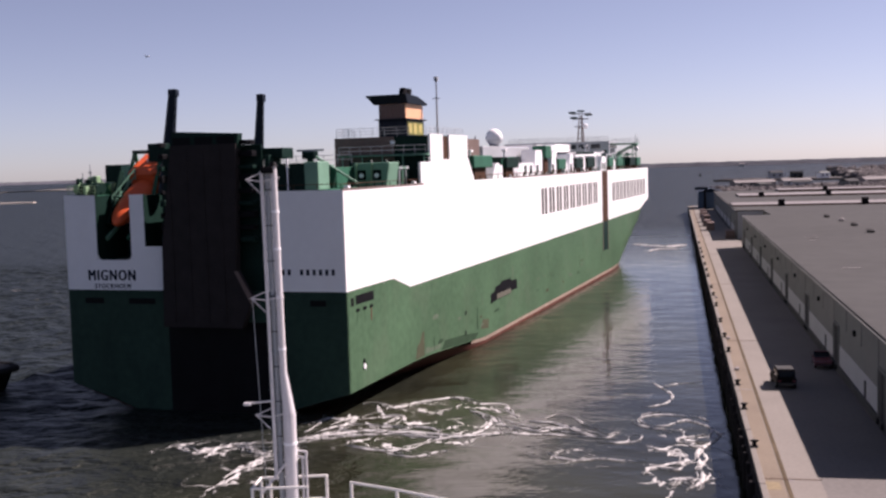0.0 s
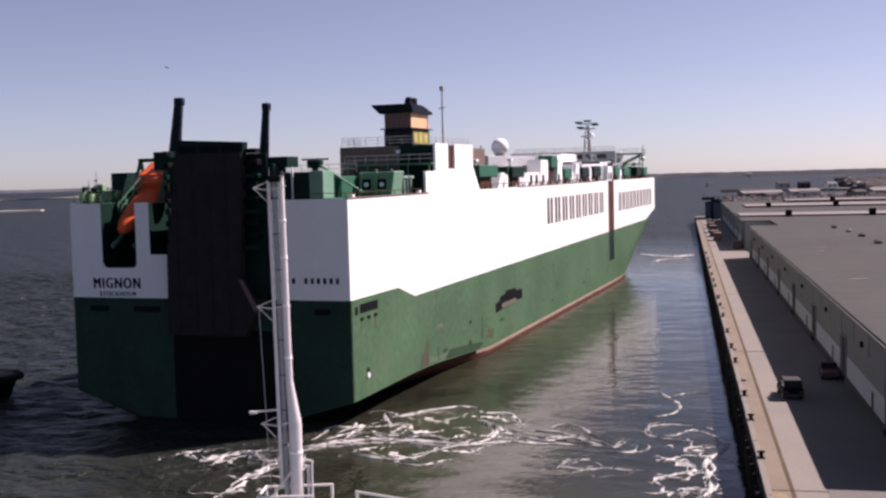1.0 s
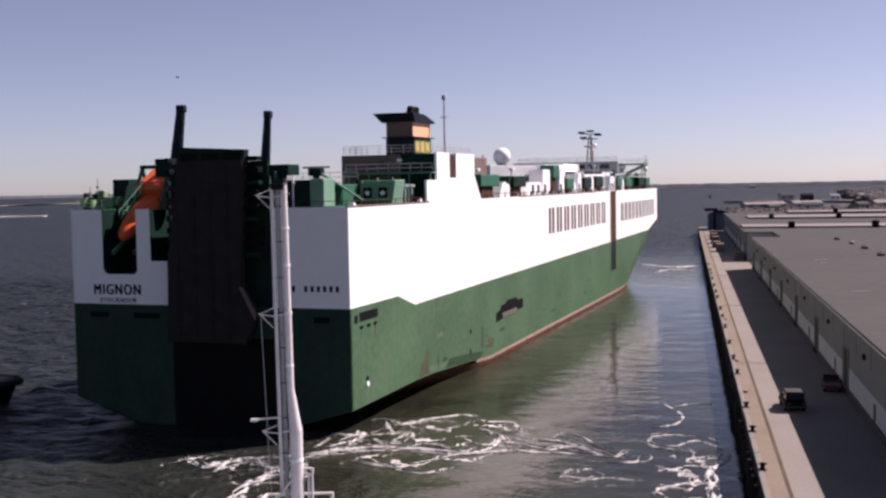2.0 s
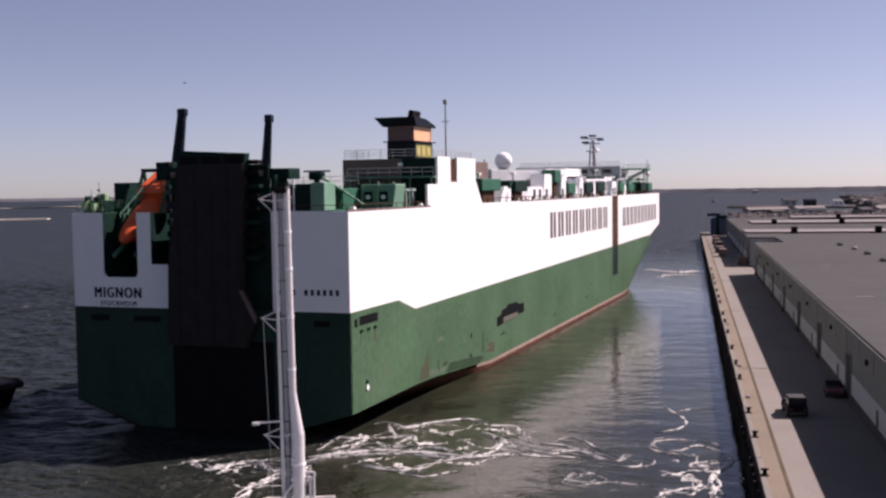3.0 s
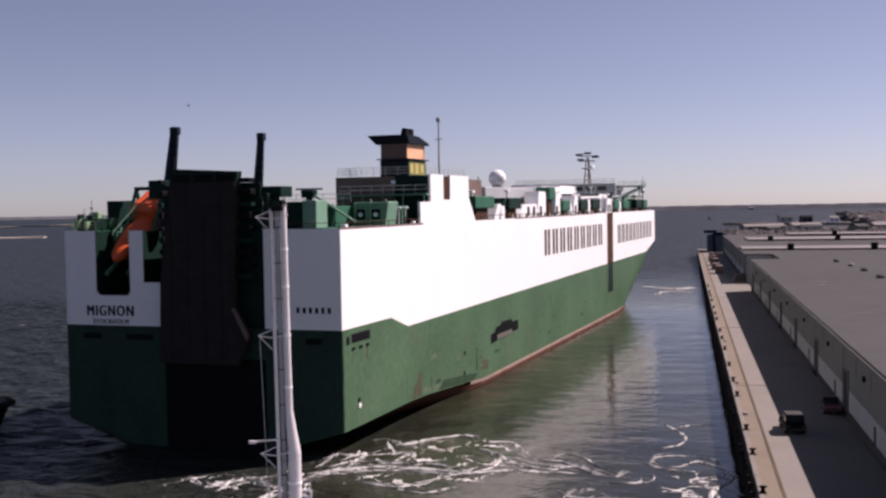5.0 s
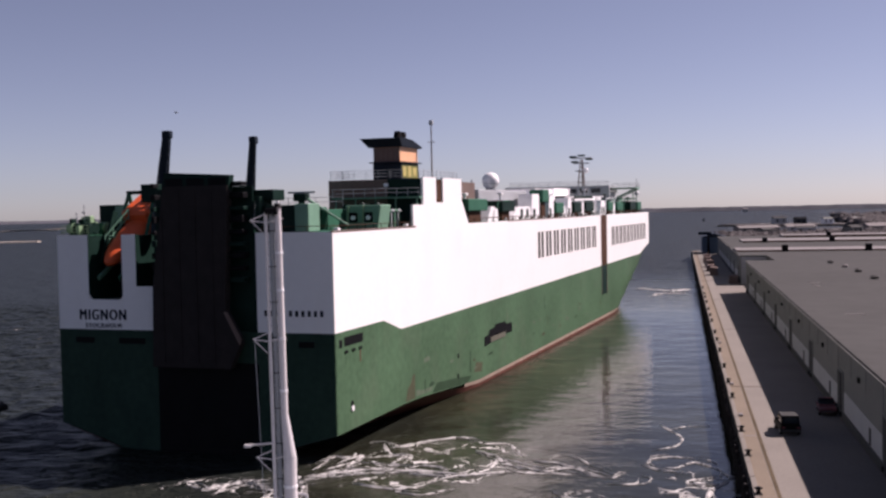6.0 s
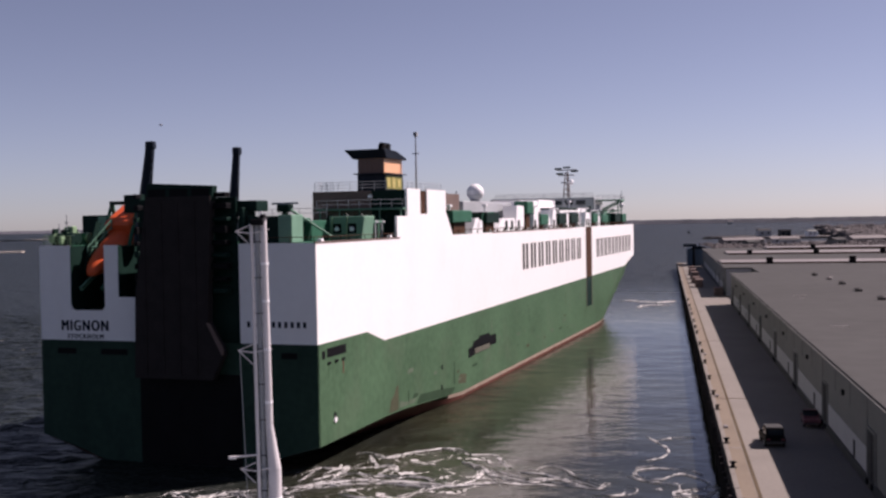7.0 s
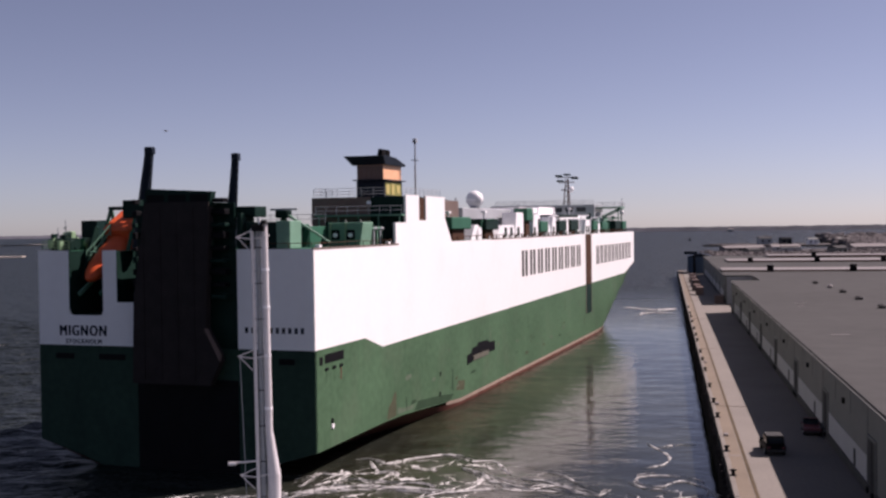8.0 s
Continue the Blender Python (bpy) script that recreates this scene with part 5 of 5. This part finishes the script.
for x, y, z0, z1 in ((-12.0, 9.9, TOP, 24.9), (-9.5, 9.9, TOP, 24.9), (-14.5, 9.9, TOP, 24.9)):
    bm = B()
    box(bm, x, y - 0.05, z0 + 0.1, x + 0.9, y + 0.12, z1 - 0.4, bev=0.03)
    part("house_door", bm, DARK_GREEN, ship)


def satellite_dome(parent):
    """A white radome with a flange round its middle, on a short pedestal."""
    bm = B()
    ball(bm, (-5, 70, 28.65), 1.36, seg=24)
    d = part("satellite_dome", bm, WHITE, parent, "round white satellite dome", smooth=True)
    bm = B()
    tube(bm, (-5, 70, 28.2), (-5, 70, 28.27), 1.33, seg=24)
    part("flange", bm, GREY_PAINT, d)
    bm = B()
    tube(bm, (-5, 70, 27.15), (-5, 70, 27.6), 0.9, 0.8, 12)
    part("pedestal", bm, GREY_PAINT, d)


def hull_scuffs():
    """Scraped and rust-stained patches low on the starboard side."""
    rnd = random.Random(23)
    for k in range(34):
        y = rnd.uniform(22, 135)
        z = 2.6 + rnd.random() ** 2 * 5.5
        w, h = (rnd.uniform(0.12, 0.4), rnd.uniform(0.8, 2.4)) if k % 3 == 0 else (rnd.uniform(0.6, 3.0), rnd.uniform(0.12, 0.5))
        pts = [(y, z), (y + w * 0.6, z - h * 0.1), (y + w, z + h * 0.3), (y + w * 0.85, z + h), (y + w * 0.3, z + h * 1.1), (y + w * 0.05, z + h * 0.7)]
        bm = B()
        prism(bm, pts, 0, -0.02, 0.008)
        part("scuff_mark", bm, (SCRAPE, SCRAPE, RUST_STAIN, HULL_GREEN_DULL)[k % 4], ship, "scraped patch in the green hull paint")


hull_scuffs()


def forward_deck():
    rnd = random.Random(11)
    for y0, y1 in ((0.0, 23.0), (62.0, 120.0)):
        bm = B()
        box(bm, -0.2, y0, TOP - 0.1, 0.02, y1, TOP + 0.1)
        part("deck_edge", bm, CASING, ship, "rusty brown deck edge strip")
    bm = B()
    box(bm, -10, 61, TOP, -4.2, 89, 27.2, bev=0.1)
    part("grey_house", bm, GREY_PAINT, ship, "grey deck house with a satellite dish")
    satellite_dome(ship)
    # ventilator heads along the starboard rail
    for y0, y1, z0, z1 in ((45.5, 54.5, 24.0, 25.7), (62, 69, 23.8, 25.5), (87, 91.5, 25.2, 27.4), (97, 103, 23.2, 25.1), (112, 119, 23.2, 25.2), (123, 131, 23.3, 25.3), (147, 153, 23.2, 25.2), (158, 166, 23.2, 25.0), (176, 184, 23.2, 25.3), (187, 193, 23.1, 25.2)):
        bm = B()
        box(bm, -3.2, y0, z0, -0.8, y1, z1, bev=0.12)
        v = part("ventilator", bm, rnd.choice((DECK_GREEN, DECK_GREEN, DARK_GREEN)), ship, "green ventilator head on a narrow trunk")
        bm = B()
        mid, w = (y0 + y1) / 2, (y1 - y0) * 0.3
        box(bm, -2.8, mid - w, TOP - 0.02, -1.3, mid + w, z0)
        part("trunk", bm, RECESS_BROWN, v, "rusty brown trunk")
    # white sloping casings between them
    for y0, y1, z1, lean in ((55.5, 59.5, 24.6, 2.0), (57.5, 61.0, 24.3, 1.4), (68.5, 80, 24.5, 3.5), (80.5, 86, 26.6, 0.8), (92.5, 96.5, 26.4, 1.0), (103.5, 106, 24.4, 1.0), (107, 111, 26.0, 1.5), (119.5, 122.5, 25.4, 1.0), (131.5, 133.3, 25.6, 0.6), (139, 145, 25.5, 1.6), (154, 157, 24.8, 0.8)):
        bm = B()
        prism(bm, [(y0, TOP - 0.02), (y1, TOP - 0.02), (y1, z1 - 0.5), (y1 - 0.4, z1), (y0 + lean, z1)], 0, -3.6, -1.2)
        part("white_casing", bm, WHITE, ship, "white sloping ventilation casing")
    for y in (74.5, 78, 82.5, 94, 109, 141, 143.5):
        bm = B()
        box(bm, -1.22, y - 0.7, TOP + 0.2, -1.15, y + 0.7, TOP + 1.7)
        part("casing_door", bm, DARK_GREEN, ship)
    for k in range(26):
        y = 58 + k * 5.1 + rnd.uniform(-1.5, 1.5)
        if 132 < y < 141:
            continue
        x, w, h = rnd.uniform(-4.6, -3.9), rnd.uniform(0.5, 1.3), rnd.uniform(1.2, 3.2)
        bm = B()
        box(bm, x - 0.7, y - w, TOP - 0.02, x + 0.1, y + w, TOP + h, bev=0.08)
        tube(bm, (x - 0.3, y, TOP + h), (x - 0.3, y, TOP + h + rnd.uniform(0.3, 0.8)), 0.2, 0.32, 8)
        part("deck_vent", bm, rnd.choice((WHITE, WHITE, CASING, GREY_PAINT, DARK_GREEN)), ship, "small deck vent among the casings")
    for k in range(18):
        y = 63 + k * 3.9
        bm = B()
        tube(bm, (-0.55, y, TOP - 0.02), (-0.55, y, TOP + 0.5), 0.16, 0.12, 6)
        part("rail_stump", bm, RECESS_BROWN if k % 3 else WHITE, ship)
    bm = B()
    box(bm, -6.0, 118, 26.0, -2.0, 136, 26.5, bev=0.08)
    part("boat_canopy", bm, DARK_GREEN, ship, "dark green canopy beside the accommodation")
    for y, z0, h in ((47.5, 25.7, 0.5), (65, 25.5, 0.9), (98.5, 25.1, 1.3), (115, 25.2, 0.8), (127, 26.5, 1.1), (149, 25.2, 1.4), (161, 25.0, 1.0), (179, 25.3, 0.8)):
        bm = B()
        tube(bm, (-2.0, y, z0 - 0.02), (-2.0, y, z0 + h), 0.16, seg=6)
        box(bm, -2.35, y - 0.5, z0 + h - 0.05, -1.65, y + 0.5, z0 + h + 0.3, bev=0.06)
        part("vent_head", bm, rnd.choice((DARK_GREEN, GREY_PAINT, WHITE)), ship, "small mushroom vent")
    for y, z1 in ((60.5, 25.2), (105, 26.0), (135, 26.2), (146, 25.8), (170, 25.6)):
        bm = B()
        tube(bm, (-1.4, y, TOP - 0.02), (-1.4, y + 1.2, z1), 0.14, seg=6)
        tube(bm, (-1.4, y + 1.2, z1), (-0.2, y + 3.4, z1 + 0.2), 0.12, seg=6)
        part("davit_arm", bm, rnd.choice((DECK_GREEN, WHITE)), ship, "thin bent davit arm")
    # accommodation block
    for x0, y0, x1, y1, z1, mt in ((-26, 100, -6, 165, 26.6, WHITE), (-20, 104, -6.5, 118, 27.8, WHITE), (-18, 125, -8, 140, 28.2, WHITE), (-26, 92, -12, 100, 25.6, GREY_PAINT)):
        bm = B()
        box(bm, x0, y0, TOP - 0.02, x1, y1, z1, bev=0.1)
        part("deck_house", bm, mt, ship, "white accommodation block")
    for k in range(10):
        bm = B()
        y = 102 + k * 6.2
        box(bm, -6.05, y, 24.6, -5.96, y + 3.4, 25.6)
        part("window", bm, GLASS_DARK, ship)
    for k in range(8):
        bm = B()
        y, x = rnd.uniform(60, 165), rnd.uniform(-9, -6.2)
        z = 27.2 if y < 88 else 26.6
        tube(bm, (x, y, z - 0.5), (x, y, z + rnd.uniform(0.8, 2.0)), 0.12, seg=6)
        part("vent_pipe", bm, GREY_PAINT, ship)
    bm = B()
    box(bm, -31, 172, TOP - 0.02, -4.5, 186, 26.0)
    part("bridge_base", bm, PALE_GREEN, ship, "grey-green house below the bridge")
    bm = B()
    box(bm, -32.2, 173, 26.0, -5.5, 184, 29.4, bev=0.1)
    bridge = part("bridge", bm, GREY_PAINT, ship, "grey navigation bridge across the beam")
    for x in range(-31, -7, 3):
        bm = B()
        box(bm, x, 172.9, 27.6, x + 2.3, 173.1, 28.7)
        part("window", bm, GLASS_DARK, bridge)
    for y in (174, 177.5, 181):
        bm = B()
        box(bm, -5.6, y, 27.6, -5.4, y + 2.6, 28.7)
        part("window", bm, GLASS_DARK, bridge)
    bm = B()
    box(bm, -5.5, 176, 28.4, 0.6, 182, 28.75)
    wing = part("bridge_wing", bm, PALE_GREEN, bridge, "open bridge wing on lattice struts")
    for y in (176.5, 181.5):
        bm = B()
        tube(bm, (-5.4, y, 25.8), (0.2, y, 28.4), 0.18, seg=6)
        tube(bm, (-0.2, y, 25.0), (-0.2, y, 28.4), 0.14, seg=6)
        tube(bm, (-5.4, y, 26.0), (-0.2, y, 26.0), 0.12, seg=6)
        part("strut", bm, PALE_GREEN, bridge)
    bm = B()
    rails(bm, [(-5.4, 176.1), (0.5, 176.1), (0.5, 181.9)], 28.75, 1.1, 1.5, 0.04)
    part("guard_rail", bm, GREY_PAINT, bridge)
    bm = B()
    tube(bm, (0, 181, 28.7), (0, 181, 31.0), 0.1, seg=6)
    ball(bm, (0, 180.6, 27.3), 0.6)
    part("wing_lamp", bm, WHITE, bridge)
    bm = B()
    rails(bm, [(-31, 173.3), (-5.8, 173.3)], 29.4, 1.1, 2.5, 0.05)
    part("guard_rail", bm, GREY_PAINT, bridge)
    # radar mast
    bm = B()
    for x, y in ((-14.4, 178.4), (-12.8, 178.4), (-13.6, 179.8)):
        tube(bm, (x, y, 29.3), (-13.6 + (x + 13.6) * 0.4, 179 + (y - 179) * 0.4, 36.2), 0.2, 0.12, 6)
    for k in range(5):
        z = 30.3 + k * 1.3
        box(bm, -14.3 + k * 0.12, 178.5 + k * 0.08, z, -12.9 - k * 0.12, 179.6 - k * 0.08, z + 0.15)
    rm = part("radar_mast", bm, CASING, ship, "dark lattice radar mast")
    for x0, x1, z in ((-16.2, -11.0, 36.4), (-15.8, -11.6, 35.1), (-15.2, -13.0, 33.2)):
        bm = B()
        box(bm, x0, 178.7, z, x1, 179.2, z + 0.3)
        part("yard", bm, GREY_PAINT, rm)
    for x, z in ((-15.8, 36.7), (-13.6, 37.0), (-11.6, 36.0), (-15.4, 35.4)):
        bm = B()
        box(bm, x - 0.9, 178.6, z, x + 0.9, 179.3, z + 0.45, bev=0.08)
        part("radar_bar", bm, DARK_GREEN, rm)
    bm = B()
    ball(bm, (-12.4, 178.2, 33.4), 0.7)
    part("radome", bm, WHITE, rm, smooth=True)
    for y0, y1 in ((43.2, 133.4), (138, 190)):
        bm = B()
        rails(bm, [(-0.25, y0), (-0.25, y1)], TOP, 0.6, 3.0, 0.06, 1)
        part("guard_rail", bm, RECESS_BROWN, ship, "low brown guard rail along the edge")
    for y in (140, 150, 160, 170, 186):
        bm = B()
        box(bm, -9 - rnd.uniform(0, 4), y, TOP - 0.02, -4.5, y + 4, TOP + rnd.uniform(1.5, 3.4), bev=0.1)
        part("deck_locker", bm, rnd.choice((DECK_GREEN, PALE_GREEN, WHITE)), ship, "deck locker near the bridge")


forward_deck()

# ---- foreground mast and foredeck of the moored vessel ----
bm = B()
prism(bm, [(-4.6, 25.9), (-2.2, 25.6), (3.2, 21.5), (6, 12), (6, -30), (-10, -30), (-10, 18)], 2, 0.5, 16.1)
tagged(part("foredeck", bm, GREY_PAINT), "grey steel foredeck of the moored vessel", "deck", kind="structure")
mast = tagged(new("signal_mast"), "slim white steel mast with ladder and brackets on foredeck", "mast")
mast.location = (-3.48, 24.9, 16.1)


def signal_mast():
    def add(name, bm, mt=MAST_WHITE, parent=mast, label=""):
        return part(name, bm, mt, parent, label)
    bm = B()
    tube(bm, (0.1, 0, 0), (0.1, 0, 2.7), 0.155, 0.15, 16)
    tube(bm, (0.1, 0, 2.7), (0.0, 0, 3.7), 0.15, 0.085, 16)
    tube(bm, (0.0, 0, 3.7), (-0.04, 0, 8.42), 0.085, 0.076, 16)
    add("pole", bm)
    bm = B()
    tube(bm, (-0.13, 0.05, 0), (-0.19, 0.05, 8.35), 0.062, 0.058, 12)
    add("cable_pipe", bm, GREY_PAINT)
    bm = B()
    tube(bm, (-0.24, -0.05, 1.2), (-0.305, -0.05, 8.3), 0.042, seg=10)
    add("ladder_rail", bm)
    for k in range(26):
        bm = B()
        z = 1.4 + k * 0.27
        tube(bm, (-0.27, -0.05, z), (-0.05, -0.05, z), 0.011, seg=6)
        add("rung", bm, GREY_PAINT if k % 3 else BLACK)
    for z in (2.0, 4.2, 5.4, 6.5, 7.35):
        bm = B()
        cx, cr = (0.1, 0.165) if z < 2.6 else (-0.008 * (z - 3.7), 0.094)
        tube(bm, (cx, 0, z), (cx, 0, z + 0.06), cr, seg=14)
        add("clamp", bm, WHITE)
    for z in (2.7, 5.4, 8.1):
        bm = B()
        tube(bm, (0.1, -0.08, z + 0.06), (-0.3, -0.08, z - 0.03), 0.014, seg=6)
        tube(bm, (-0.3, -0.08, z - 0.03), (-0.66, -0.08, z + 0.02), 0.015, seg=6)
        tube(bm, (-0.66, -0.08, z + 0.02), (-0.3, -0.08, z + 0.17), 0.012, seg=6)
        tube(bm, (-0.62, -0.08, z), (-0.33, -0.08, z - 0.3), 0.012, seg=6)
        add("bracket", bm)
    bm = B()
    tube(bm, (-0.22, -0.1, 3.05), (-0.9, -0.1, 3.0), 0.022, seg=8)
    box(bm, -0.92, -0.14, 2.96, -0.75, -0.06, 3.03, bev=0.01)
    add("lamp_arm", bm)
    bm = B()
    tube(bm, (-0.62, -0.08, 5.38), (-0.46, -0.08, 0.4), 0.008, seg=6)
    add("halyard", bm, GREY_PAINT)
    bm = B()
    box(bm, -0.3, -0.2, 8.25, -0.02, 0.1, 8.4, bev=0.02)
    tube(bm, (-0.04, 0, 8.4), (-0.04, 0, 8.5), 0.11, 0.06, 10)
    add("mast_head", bm, BLACK)
    bm = B()
    for p, q in (((0.15, 0.05, 1.72), (0.44, 0.05, 1.66)), ((0.44, 0.05, 1.66), (0.46, 0.05, 1.8)), ((0.46, 0.05, 1.8), (0.15, 0.05, 1.85)), ((0.36, 0.05, 0), (0.36, 0.05, 1.7)), ((0.44, 0.05, 0), (0.44, 0.05, 1.7))):
        tube(bm, p, q, 0.028, seg=8)
    add("lamp_bracket", bm)
    bm = B()
    tube(bm, (-0.55, -0.3, 0.95), (0.0, -0.1, 1.6), 0.028, seg=8)
    add("stay", bm)


signal_mast()


def deck_rail(label, pts, posts, rows=(0.55, 1.1)):
    r = tagged(new("deck_railing"), label, "railing", "foredeck railings")
    r.location = (0, 0, 16.1)
    for z in rows:
        for p, q in zip(pts, pts[1:]):
            bm = B()
            tube(bm, (*p, z), (*q, z), 0.032, seg=8)
            part("bar", bm, RAIL_WHITE, r)
    for p in posts:
        bm = B()
        tube(bm, (*p, 0), (*p, 1.12), 0.036, seg=8)
        part("post", bm, RAIL_WHITE, r)
    return r


deck_rail("white tubular railing round the foot of the mast", [(-2.63, 25.4), (-4.17, 25.35), (-4.24, 24.5), (-2.95, 24.5)], [(-2.63, 25.4), (-4.17, 25.35), (-4.24, 24.5), (-3.95, 25.37)])
deck_rail("white tubular railing along the deck edge", [(-2.0, 24.75), (-0.93, 24.05), (0.17, 23.2), (2.9, 20.8)], [(-2.0, 24.75), (-0.93, 24.05), (0.17, 23.2), (1.6, 21.95), (2.9, 20.8)])


# ---- what moves ----
def motions():
    walk(ship, [
        (0.0, pose(-8.351, 105.762, 0, 0, 0, -19.638)),
        (2.0, pose(-8.805, 105.875, 0, 0, 0, -19.708)),
        (4.0, pose(-9.282, 106.025, 0, 0, 0, -19.781)),
        (6.0, pose(-9.782, 106.215, 0, 0, 0, -19.857)),
        (8.0, pose(-10.305, 106.442, 0, 0, 0, -19.936)),
    ])
    walk(tug, [(0.0, pose(-61.6, 123.5, 0, 0, 0, 12)), (3.5, pose(-62.4, 123.6, 0, 0, 0, 12)), (8.0, pose(-63.6, 123.9, 0, 0, 0, 12))])
    walk(gull, [
        (0.0, pose(-60.4, 241.3, 50.0, 0, 8, 60)),
        (1.0, pose(-58.0, 242, 49.5, 0, 5, 60)),
        (3.5, pose(-55.4, 242.6, 48.3, 0, -4, 70)),
        (4.5, pose(-54.2, 242.9, 47.9, 0, 0, 60)),
        (6.5, pose(-56.3, 242.6, 46.5, 0, 5, 80)),
        (8.0, pose(-55.5, 242.8, 46.3, 0, 0, 80)),
    ])
    for ob, base, drift in FOAMS:
        walk(ob, [(0.0, pose(base.x, base.y, 0)), (4.0, pose(base.x + drift.x * 0.5, base.y + drift.y * 0.5, 0, 0, 0, 0.6)), (8.0, pose(base.x + drift.x, base.y + drift.y, 0, 0, 0, 1.2))])


motions()
